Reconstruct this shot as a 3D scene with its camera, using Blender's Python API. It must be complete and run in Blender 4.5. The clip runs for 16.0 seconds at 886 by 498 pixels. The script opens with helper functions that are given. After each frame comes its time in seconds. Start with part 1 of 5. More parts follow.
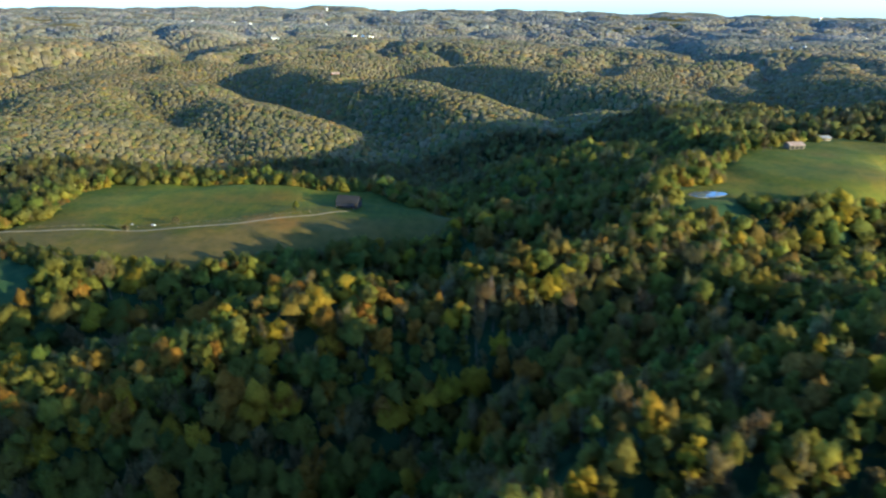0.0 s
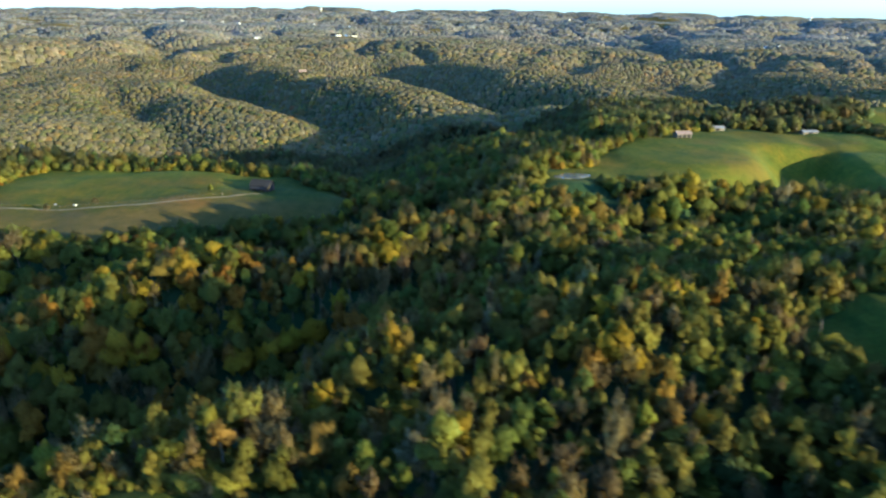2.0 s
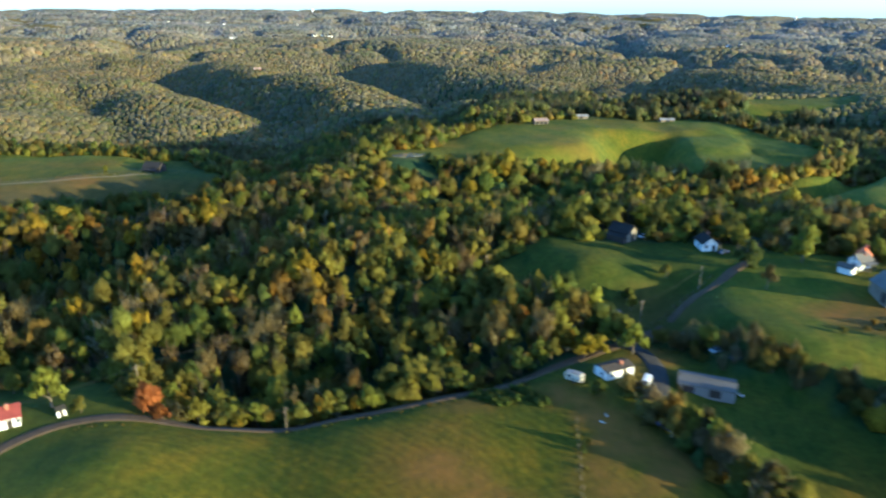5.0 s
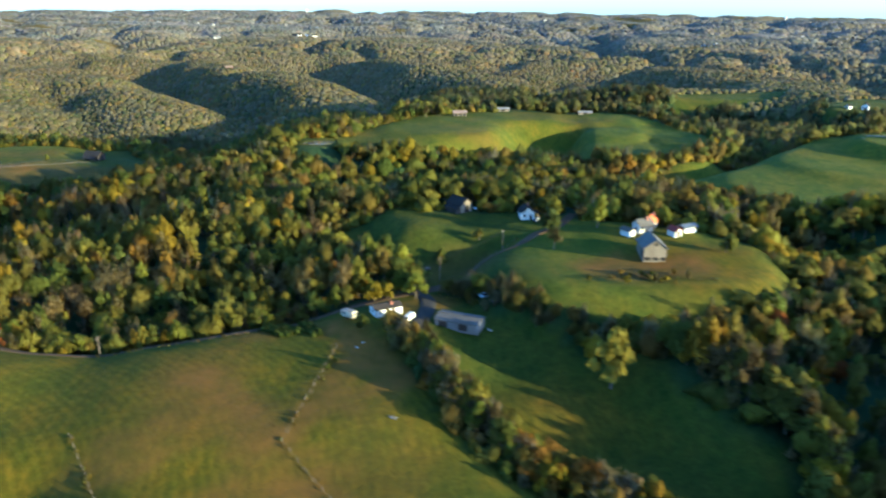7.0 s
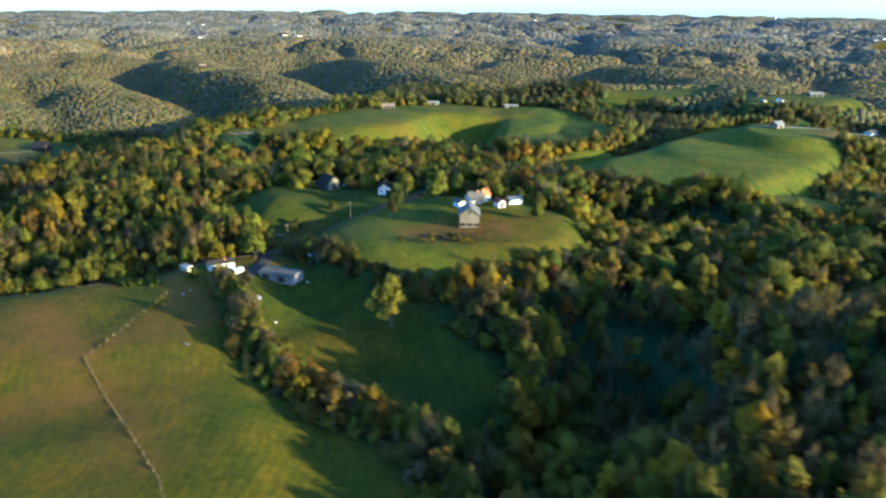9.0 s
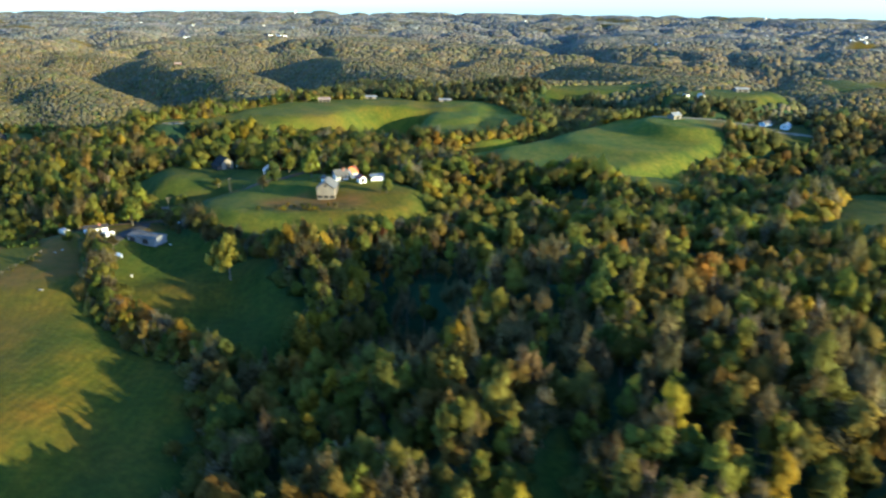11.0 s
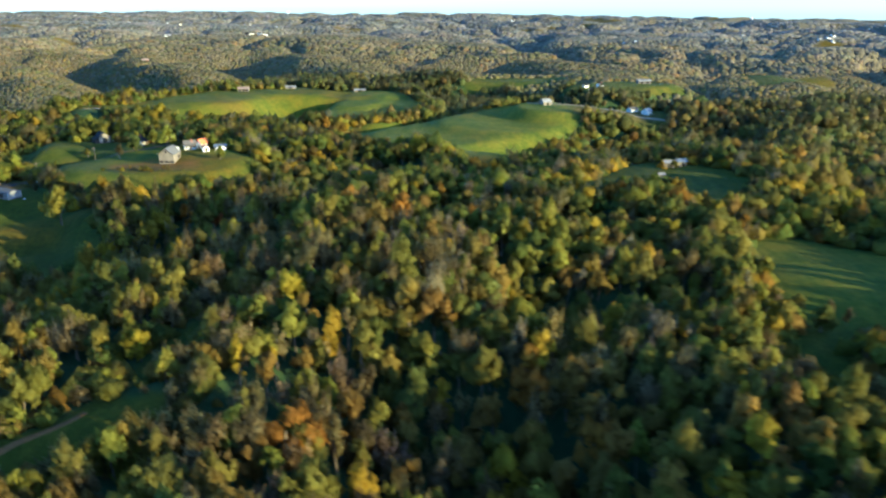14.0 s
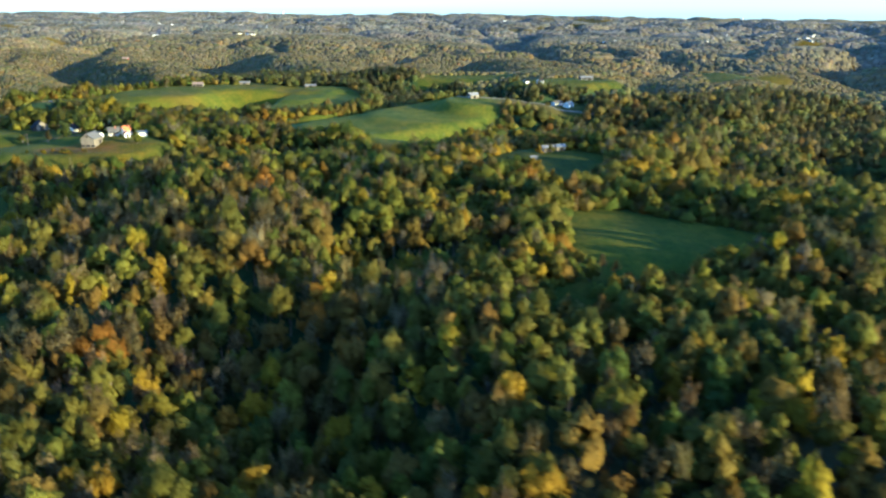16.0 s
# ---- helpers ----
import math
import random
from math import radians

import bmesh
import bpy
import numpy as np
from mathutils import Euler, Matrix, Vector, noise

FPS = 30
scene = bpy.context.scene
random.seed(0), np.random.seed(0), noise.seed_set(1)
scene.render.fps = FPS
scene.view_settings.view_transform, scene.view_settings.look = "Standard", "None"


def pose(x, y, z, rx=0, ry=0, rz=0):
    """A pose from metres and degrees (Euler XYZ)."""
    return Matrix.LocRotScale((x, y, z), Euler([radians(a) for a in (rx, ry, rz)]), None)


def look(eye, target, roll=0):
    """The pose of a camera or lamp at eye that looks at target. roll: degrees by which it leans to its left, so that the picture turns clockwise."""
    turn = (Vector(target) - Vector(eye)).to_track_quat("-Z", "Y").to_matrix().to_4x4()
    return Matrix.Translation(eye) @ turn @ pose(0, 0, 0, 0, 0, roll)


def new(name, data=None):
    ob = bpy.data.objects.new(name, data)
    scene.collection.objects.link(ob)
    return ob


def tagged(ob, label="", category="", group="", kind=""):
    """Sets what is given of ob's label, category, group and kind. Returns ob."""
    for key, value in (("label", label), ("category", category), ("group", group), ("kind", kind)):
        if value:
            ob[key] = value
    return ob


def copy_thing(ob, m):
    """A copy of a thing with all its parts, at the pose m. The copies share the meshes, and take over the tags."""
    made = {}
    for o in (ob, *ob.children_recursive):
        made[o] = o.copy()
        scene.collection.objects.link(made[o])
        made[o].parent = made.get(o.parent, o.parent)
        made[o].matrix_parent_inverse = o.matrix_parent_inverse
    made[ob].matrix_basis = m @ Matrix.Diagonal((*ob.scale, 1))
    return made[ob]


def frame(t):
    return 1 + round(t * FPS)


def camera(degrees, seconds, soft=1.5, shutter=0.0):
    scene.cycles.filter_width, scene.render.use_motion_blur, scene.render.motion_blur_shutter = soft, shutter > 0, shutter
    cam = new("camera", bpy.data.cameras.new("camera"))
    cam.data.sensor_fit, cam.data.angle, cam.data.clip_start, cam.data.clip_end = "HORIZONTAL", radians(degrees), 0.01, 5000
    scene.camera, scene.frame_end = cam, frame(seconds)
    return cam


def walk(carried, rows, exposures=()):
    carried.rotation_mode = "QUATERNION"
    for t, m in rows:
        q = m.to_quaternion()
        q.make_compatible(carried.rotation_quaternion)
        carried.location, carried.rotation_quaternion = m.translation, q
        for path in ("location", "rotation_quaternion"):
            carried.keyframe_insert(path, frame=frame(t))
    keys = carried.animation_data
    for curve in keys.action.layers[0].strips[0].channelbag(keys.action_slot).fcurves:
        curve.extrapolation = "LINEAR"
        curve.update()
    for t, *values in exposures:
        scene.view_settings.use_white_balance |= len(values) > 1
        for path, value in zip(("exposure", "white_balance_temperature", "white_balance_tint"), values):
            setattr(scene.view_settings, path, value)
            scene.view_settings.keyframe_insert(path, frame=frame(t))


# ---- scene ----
cam = camera(64.4, 16.0, soft=2.25, shutter=0.9)
METRES, EYE, TILT, LEAN, TURN = 550.0, 100.0, -19.0, -0.85, 0.0
ROWS = [
    (0.0, 0.0, 0.0, 0.0, 0.0, 0.0, -0.0),
    (0.5, 0.0272, -0.0144, -0.0056, 0.07, -0.0, 0.0),
    (1.0, 0.0542, -0.0288, -0.0112, 0.12, 0.02, -0.03),
    (1.5, 0.0813, -0.043, -0.0167, 0.18, 0.0, -0.02),
    (2.0, 0.1083, -0.0574, -0.0225, 0.24, 0.04, -0.07),
    (2.5, 0.1355, -0.0717, -0.0281, 0.31, 0.05, -0.1),
    (3.0, 0.1625, -0.0862, -0.0334, 0.37, 0.05, -0.1),
    (3.5, 0.1896, -0.1006, -0.0386, 0.41, 0.06, -0.09),
    (4.0, 0.2169, -0.1147, -0.0437, 0.48, 0.07, -0.06),
    (6.5, 0.3532, -0.1856, -0.0714, 0.78, 0.16, -0.08),
    (7.0, 0.3803, -0.1998, -0.077, 0.83, 0.16, -0.07),
    (7.5, 0.4076, -0.2139, -0.0824, 0.89, 0.16, -0.09),
    (8.0, 0.4347, -0.2284, -0.088, 0.94, 0.18, -0.12),
    (8.5, 0.4619, -0.2428, -0.0936, 0.99, 0.19, -0.12),
    (9.0, 0.4893, -0.2571, -0.0994, 1.04, 0.19, -0.09),
    (11.5, 0.6255, -0.3287, -0.1292, 1.28, 0.29, -0.16),
    (12.0, 0.6528, -0.3432, -0.1354, 1.35, 0.3, -0.14),
    (12.5, 0.68, -0.3578, -0.1416, 1.41, 0.29, -0.18),
    (13.0, 0.7071, -0.3725, -0.1482, 1.47, 0.3, -0.23),
    (13.5, 0.734, -0.3871, -0.155, 1.52, 0.33, -0.28),
    (14.0, 0.761, -0.402, -0.1611, 1.58, 0.32, -0.29),
    (14.5, 0.7876, -0.4169, -0.1669, 1.63, 0.32, -0.3),
    (15.0, 0.8142, -0.4319, -0.1727, 1.68, 0.33, -0.31),
    (15.5, 0.8408, -0.4468, -0.1785, 1.74, 0.34, -0.36),
    (16.0, 0.8675, -0.4617, -0.1845, 1.79, 0.36, -0.36),
]
walk(cam, [(t, pose(0, 0, EYE, TILT, LEAN, TURN) @ pose(METRES * x, METRES * y, METRES * z, 90 + pitch, roll, yaw)) for t, x, y, z, yaw, pitch, roll in ROWS],
     exposures=[(0.0, 2.08, 5090, -2), (16.0, 2.08, 5090, -2)])

# ---- light ----
SUN_WAY = Vector((0.88, -0.46, 0.0)).normalized()
SUN_UP = radians(10.2)
world = bpy.data.worlds.new("sky")
scene.world = world
world.use_nodes = True
wt = world.node_tree
sky = wt.nodes.new("ShaderNodeTexSky")
sky.sky_type, sky.sun_disc = "NISHITA", False
sky.sun_elevation, sky.sun_rotation = SUN_UP, math.atan2(SUN_WAY.x, SUN_WAY.y)
sky.air_density, sky.dust_density, sky.ozone_density = 0.7, 0.68, 3.4
wt.links.new(sky.outputs[0], wt.nodes["Background"].inputs[0])
wt.nodes["Background"].inputs[1].default_value = 0.165
lamp = bpy.data.lights.new("sun", "SUN")
lamp.energy, lamp.angle, lamp.color = 4.4, radians(0.55), (1.0, 0.75, 0.32)
sun = new("sun", lamp)
sun.matrix_world = look((900, -600, 500), Vector((900, -600, 500)) - Vector((SUN_WAY.x * math.cos(SUN_UP), SUN_WAY.y * math.cos(SUN_UP), math.sin(SUN_UP))))


# ---- number helpers ----
rng = np.random.default_rng(11)


def smooth(a, lo, hi):
    u = np.clip((np.asarray(a, float) - lo) / (hi - lo), 0, 1)
    return u * u * (3 - 2 * u)


def cells(ix, iy, seed):
    h = (ix.astype(np.int64) * 374761393 + iy.astype(np.int64) * 668265263 + seed * 974711) & 0xFFFFFFFF
    h = ((h ^ (h >> 13)) * 1274126177) & 0xFFFFFFFF
    return ((h ^ (h >> 16)) & 0xFFFF) / 65535.0


def vnoise(x, y, seed=0):
    x, y = np.asarray(x, float), np.asarray(y, float)
    ix, iy = np.floor(x), np.floor(y)
    u, v = x - ix, y - iy
    u, v = u * u * (3 - 2 * u), v * v * (3 - 2 * v)
    a, b = cells(ix, iy, seed), cells(ix + 1, iy, seed)
    c, d = cells(ix, iy + 1, seed), cells(ix + 1, iy + 1, seed)
    return (a * (1 - u) + b * u) * (1 - v) + (c * (1 - u) + d * u) * v


def fbm(x, y, size, seed=0, octaves=4):
    total, amp, norm = 0, 1.0, 0
    for o in range(octaves):
        total = total + amp * vnoise(x / size + 17.3 * o, y / size - 9.1 * o, seed + o)
        norm, amp, size = norm + amp, amp * 0.5, size * 0.5
    return total / norm


def seg_distance(x, y, x0, y0, x1, y1):
    dx, dy = x1 - x0, y1 - y0
    u = np.clip(((x - x0) * dx + (y - y0) * dy) / (dx * dx + dy * dy + 1e-9), 0, 1)
    return np.hypot(x - x0 - u * dx, y - y0 - u * dy), u


# ---- the lie of the land ----
# each ridge: half width of its flat crown, length of its slope, then crest points x, y, z
RIDGES, DIPS = [], []


def dip(x, y, radius, depth):
    DIPS.append((x, y, radius, depth))


def ridge(flat, slope, *crest):
    RIDGES.append((flat, slope, *crest))


ridge(38, 60, (-30, 40, 8), (60, 50, 10), (165, 54, 10), (215, 68, 11))
ridge(34, 60, (170, 35, 9), (195, -60, 9), (120, -140, 9))
ridge(22, 40, (250, 100, 23), (288, 100, 24.5))
ridge(14, 34, (276, 122, 24), (298, 114, 24))
ridge(18, 42, (205, 158, 22), (245, 146, 22), (280, 136, 23.5))
ridge(14, 45, (60, 140, 2), (105, 150, 9), (205, 165, 20))
ridge(36, 42, (152, 338, 18.5), (200, 378, 19.5), (214, 412, 20))
ridge(26, 50, (127, 318, 18), (190, 370, 18), (215, 425, 19.5), (262, 442, 19.5), (345, 455, 18))
ridge(15, 36, (335, 455, 18), (326, 385, 16.5), (318, 318, 13))
ridge(18, 34, (350, 440, 18), (375, 370, 15), (350, 325, 13))
ridge(25, 80, (215, 420, 20), (233, 500, 14), (233, 640, 8), (400, 612, 20), (571, 605, 21), (612, 537, 24))
ridge(26, 50, (612, 537, 24), (556, 484, 25))
ridge(24, 36, (496, 330, 24), (486, 310, 25), (520, 304, 24))
dip(535, 405, 40, 14)
dip(590, 440, 40, 10)
dip(560, 380, 30, 8)
ridge(40, 48, (352, 222, 11), (400, 246, 14), (446, 284, 17), (478, 312, 22))
ridge(16, 34, (400, 190, 15), (430, 165, 14), (440, 148, 13))
ridge(9, 30, (236, 74, 8), (256, 54, 6), (270, 36, 5), (282, 16, 2))
ridge(9, 22, (224, 56, 9.5), (236, 34, 8.5), (246, 14, 5))
ridge(20, 42, (190, 472, 17), (225, 490, 18.5), (258, 485, 18))
ridge(16, 36, (525, -40, 14), (508, -80, 12))
ridge(32, 45, (-208, 345, -10), (-195, 408, -9), (-120, 415, -8))
ridge(14, 75, (233, 640, 8), (185, 750, -6), (170, 800, -16))
ridge(34, 60, (556, 304, 20), (566, 306, 21), (667, 316, 20), (760, 380, 20), (900, 420, 18))
ridge(34, 52, (500, 78, 21), (530, 96, 21.5))
ridge(38, 60, (520, 60, 17), (550, 0, 14), (600, -30, 14), (720, 0, 14))
ridge(40, 60, (480, 80, 16), (560, 150, 15), (600, 250, 18))
ridge(30, 50, (330, 75, 11), (400, 110, 13), (450, 70, 13))
ridge(18, 42, (320, -95, 12), (365, -62, 12), (392, -46, 18), (430, -20, 16), (490, 0, 12))
ridge(30, 55, (409, -88, 7), (470, -130, 8), (560, -120, 11), (700, -110, 13))
ridge(38, 60, (-300, 300, -14), (-210, 335, -10), (-120, 385, -8), (-50, 385, -8))
ridge(26, 45, (-200, 312, -11), (-105, 315, -10), (-72, 345, -9))
ridge(16, 28, (334, 36, 14), (352, 22, 20), (380, 6, 22), (396, -12, 20))
ridge(10, 42, (100, 262, 9), (20, 238, -3), (-63, 216, -13), (-170, 190, -22))
ridge(10, 42, (-50, 380, -9), (30, 340, 0), (127, 318, 18))
ridge(14, 92, (-760, 1150, 6), (-560, 1130, 2), (-450, 1090, -2), (-330, 960, -10), (-240, 880, -20), (-160, 795, -33))
ridge(20, 105, (-450, 1090, -4), (-500, 960, -6), (-440, 850, -14), (-360, 760, -26))
ridge(16, 82, (-260, 1260, 8), (-165, 1080, 3), (-70, 970, 1), (20, 860, -4), (92, 758, -14))
ridge(16, 88, (60, 1350, 14), (140, 1120, 10), (175, 1010, 9), (270, 900, 5), (330, 790, -6))
ridge(30, 130, (571, 605, 20), (640, 800, 14), (560, 1000, 12))
ridge(40, 120, (800, 700, 4), (930, 900, 8), (1100, 1000, 6))
ridge(30, 130, (-620, 620, -6), (-520, 700, -12), (-420, 720, -24))

dip(214, 122, 20, 3)
dip(146, 288, 28, 10)
dip(112, 298, 20, 7)
dip(0, 345, 34, 5)
dip(-62, 112, 40, 10)
dip(195, 272, 30, 6)
dip(428, 106, 28, 11)
dip(462, 118, 20, 8)
dip(346, 160, 28, 12)
dip(378, 156, 22, 11)
dip(392, 126, 30, 10)
dip(538, 222, 36, 11)
dip(490, 178, 24, 9)
dip(546, 256, 30, 14)
dip(-35, 150, 45, 9)
dip(-108, 158, 42, 16)
dip(330, -102, 24, 5)
dip(310, -16, 26, 8)
dip(322, -2, 24, 1)
dip(252, 42, 18, 3)
dip(264, 20, 22, 3)
dip(338, -34, 24, 4)
dip(-110, 262, 34, 6)
# swells and hollows of the wooded ground
dip(55, 114, 26, -5.2)
dip(39, 100, 26, 13.7)
dip(-47, 206, 26, 12.0)
dip(0, 212, 26, 6.8)
dip(-86, 210, 26, 1.5)
dip(114, 126, 26, -6.3)
dip(-4, 103, 26, 0.9)
dip(141, 152, 26, 3.3)
dip(116, 105, 26, 1.0)
dip(138, 92, 26, 2.4)
dip(114, 83, 26, 5.9)
dip(16, 119, 26, -11.7)
dip(31, 137, 26, -2.9)
dip(293, 43, 26, -6.2)
dip(350, 70, 26, -1.4)
dip(339, -83, 26, -2.9)
dip(314, -59, 26, 3.8)
dip(390, -62, 26, 3.5)
dip(419, -77, 26, -3.4)
dip(352, -51, 26, 3.5)
dip(473, -121, 26, -3.2)
dip(511, -107, 26, -5.0)
dip(455, -128, 26, 3.5)
dip(517, -126, 26, 4.4)
dip(436, -141, 26, 5.0)
dip(406, -117, 26, 4.5)
dip(350, -19, 26, -8.3)
dip(380, -42, 26, 0.8)
dip(310, -31, 26, -8.9)
dip(314, 27, 26, 6.4)
dip(407, -9, 26, 2.9)
dip(424, 2, 26, -3.5)
dip(374, 49, 26, -8.9)
dip(405, 95, 26, -6.7)
dip(336, -37, 26, -10.0)
dip(360, 37, 26, 15.8)
dip(315, 52, 26, 4.7)
dip(393, 83, 26, 1.5)
dip(365, 86, 26, 4.8)
dip(467, -61, 26, -7.1)
dip(376, -95, 26, -1.8)
dip(-53, 242, 26, -12.9)
dip(155, 264, 26, 3.0)
dip(33, 260, 26, -6.6)
dip(84, 277, 26, -5.6)
dip(-26, 218, 26, -2.1)
dip(610, 78, 26, -3.7)
dip(568, -85, 26, 5.0)
dip(683, 156, 26, -11.8)
dip(631, 177, 26, 1.2)
dip(14, 116, 20, -4)
dip(266, 47, 14, -6)
dip(300, -2, 24, 12)
dip(326, 4, 18, 6)
dip(286, -62, 24, 6)
dip(448, -48, 17, 10)
dip(458, -100, 14, 6)
dip(448, -154, 26, 9)
dip(474, -152, 20, 8)
dip(-118, 168, 42, 9)
dip(-24, 296, 34, 7)
dip(50, 310, 30, 8)
dip(-74, 286, 26, 5)
dip(575, 262, 40, 10)
dip(600, 225, 44, 9)
dip(720, 170, 40, 14)
dip(508, -88, 16, 5)
dip(545, -8, 30, -3)
dip(198, 74, 22, -2.6)
dip(222, 46, 15, 2.0)
dip(277, 20, 20, -2)
dip(271, 36, 15, -4)
dip(412, -112, 26, 7)
dip(428, -100, 16, 4)
dip(438, -136, 24, 6)
dip(492, -140, 20, -5)
dip(446, -47, 15, 6)
dip(281, -32, 18, 5)
dip(-60, 310, 24, 5)
dip(-10, 338, 22, 6)
dip(700, 140, 40, 7)
dip(614, 262, 36, 5)
dip(94, 72, 12, 9)
dip(110, 78, 13, 9)
dip(128, 83, 13, 9)
dip(145, 87, 12, 8)
dip(404, -98, 16, 5)
dip(412, -108, 14, 3)
dip(413, -138, 15, 5)
dip(445, -40, 15, 4)
dip(458, -97, 13, -3.5)
dip(466, -129, 13, -3.5)
dip(342, -4, 18, -5)
dip(222, 44, 20, 2.5)
dip(240, 24, 18, 3)
dip(183, 66, 9, -1.5)
dip(212, 66, 8, -1.2)
dip(200, 54, 7, 1.5)
dip(80, 36, 13, -3)
dip(288, 10, 18, -9)
dip(159, 86, 11, 7)
dip(90, 90, 20, 7)
dip(74, 86, 12, 5)
dip(200, 122, 16, -7.5)
dip(184, 124, 12, -5.5)
dip(215, 120, 10, -3)
# end of swells

PADS = []
# level ground of the far farms: place and radius
SETTLED = [(-246, 2052, 150), (-413, 1809, 120), (-330, 1850, 90), (190, 2310, 110), (715, 3160, 150), (-150, 1060, 110), (-56, 1281, 90), (478, 1996, 90)]


def pad(x, y, radius, z):
    PADS.append((x, y, radius, z))


pad(126, 323, 12, 18.4)
pad(-234, 342, 11, -11.0)


def height(x, y):
    x, y = np.asarray(x, float), np.asarray(y, float)
    base = -72 + 75 * smooth(x, -120, 110) * smooth(y, 660, 470) * smooth(x, 1500, 900)
    base = np.maximum(base, -72 + 70 * smooth(y, 190, 40) * smooth(x, -260, 40))
    base = base + 10 * (fbm(x, y, 140, 3) - 0.5)
    acc = np.exp(base / 2.4)
    for flat, slope, *crest in RIDGES:
        for (x0, y0, z0), (x1, y1, z1) in zip(crest, crest[1:]):
            d, u = seg_distance(x, y, x0, y0, x1, y1)
            fall = np.exp(-(np.maximum(d - flat, 0) / slope) ** 2)
            h = -72 + (z0 + (z1 - z0) * u + 72) * fall
            acc = acc + np.exp(h / 2.4)
    near = 2.4 * np.log(acc) - 1.2 + 3.0 * (fbm(x, y, 70, 8, 3) - 0.5)
    far_d = np.hypot(x - 150, y - 350)
    near = near + 20 * (fbm(x, y, 105, 14, 3) - 0.5) * smooth(far_d, 430, 680)
    wx, wy = x + 90 * (fbm(x, y, 210, 91, 2) - 0.5), y + 90 * (fbm(x, y, 210, 92, 2) - 0.5)
    calm = 1 - 0.45 * smooth(far_d, 1800, 4300)
    hollow = 52 * np.exp(-((fbm(wx, wy * 1.1, 560, 21, 3) - 0.5) / 0.085) ** 2) + 24 * np.exp(-((fbm(wx, wy, 210, 33, 3) - 0.5) / 0.075) ** 2)
    for fx, fy, r in SETTLED:
        hollow = hollow * (1 - 0.9 * np.exp(-((x - fx) ** 2 + (y - fy) ** 2) / r ** 2))
    rise = np.clip(far_d - 900, 0, 4600)
    far = 6 + rise * (0.0215 - np.where(x < 0, 0.0105, 0.0055) * np.clip(x / 2700, -1.2, 1.2) ** 2) - hollow * calm + (fbm(x, y, 420, 37, 3) - 0.5) * 30
    total = near + (far - near) * smooth(far_d, 780, 1250)
    for dx, dy, radius, depth in DIPS:
        total = total - depth * np.exp(-((x - dx) ** 2 + (y - dy) ** 2) / radius ** 2)
    for px, py, radius, z in PADS:
        away = np.hypot(x - px, y - py)
        total = total + (z - total) * smooth(away, radius * 2.0, radius) - 1.8 * np.exp(-(away / 7.0) ** 2)
    return total


def ground(x, y):
    return float(height(x, y))


# ---- clearings: pastures, yards and worn earth, as outlines in plan ----
PASTURES, WORN = [], []


def pasture(*outline):
    PASTURES.append(list(outline))


def worn_patch(x, y, radius, strength):
    WORN.append((x, y, radius, strength))


pasture((-230, 318), (-205, 352), (-214, 405), (-205, 430), (-136, 438), (-78, 431), (-40, 425), (-24, 400), (0, 384), (30, 376), (22, 354), (-8, 346), (-40, 338), (-66, 318), (-96, 302), (-110, 290), (-158, 293), (-206, 308))
pasture((136, 312), (112, 314), (112, 326), (124, 336), (140, 345), (167, 409), (215, 446), (262, 458), (340, 471), (365, 441), (392, 370), (376, 343), (352, 318), (330, 308), (312, 318), (298, 322), (284, 344), (264, 350), (240, 342), (218, 328), (192, 316), (160, 314))
pasture((312, 252), (308, 284), (330, 299), (352, 307), (400, 326), (438, 342), (482, 352), (508, 287), (500, 262), (472, 235), (454, 205), (446, 152), (428, 143), (414, 165), (416, 184), (400, 194), (380, 204), (356, 219), (334, 234))
pasture((154, 146), (184, 163), (205, 155), (242, 154), (262, 142), (283, 134), (299, 127), (309, 118), (317, 104), (319, 92), (314, 82), (302, 73), (290, 68), (274, 64), (257, 62), (243, 68), (230, 76), (216, 92), (200, 97), (196, 112), (184, 126))
pasture((-20, 84), (13, 84), (31, 83), (55, 77), (72, 70), (80, 62), (86, 58), (106, 56), (142, 68), (182, 80), (196, 56), (206, 32), (215, 14), (236, -4), (256, -14), (266, -36), (273, -58), (274, -90), (240, -140), (200, -130), (60, -130), (0, 0), (-60, 60))
pasture((182, 80), (204, 96), (224, 76), (238, 70), (248, 58), (256, 55), (262, 49), (266, 39), (274, 27), (284, 17), (284, 6), (280, -3), (278, -10), (263, -6), (250, 5), (233, 15), (216, 29), (206, 46))
pasture((522, 14), (545, 22), (566, 6), (591, -16), (582, -34), (559, -48), (543, -57), (528, -62), (522, -68), (516, -94), (497, -90), (508, -62), (516, -50), (516, -19))
pasture((450, 66), (464, 55), (486, 53), (505, 48), (524, 44), (541, 60), (560, 92), (552, 112), (530, 128), (510, 134), (496, 116), (480, 90), (462, 76))
pasture((318, -120), (331, -110), (335, -98), (355, -97), (356, -104), (347, -111), (336, -121), (322, -130))
pasture((338, -91), (341, -78), (346, -64), (352, -51), (356, -58), (353, -79), (347, -90), (343, -95))
pasture((418, 552), (430, 606), (560, 640), (529, 580))
pasture((294, 604), (297, 640), (366, 676), (356, 624))
pasture((485, 290), (478, 330), (505, 370), (552, 356), (580, 330), (570, 286), (531, 292))
pasture((815, 727), (838, 878), (1040, 999), (993, 850))
pasture((516, 468), (540, 516), (600, 560), (660, 556), (650, 505), (600, 478), (560, 462))
pasture((-150, 1010), (-120, 1075), (10, 1000), (60, 930), (20, 930), (-60, 1000))
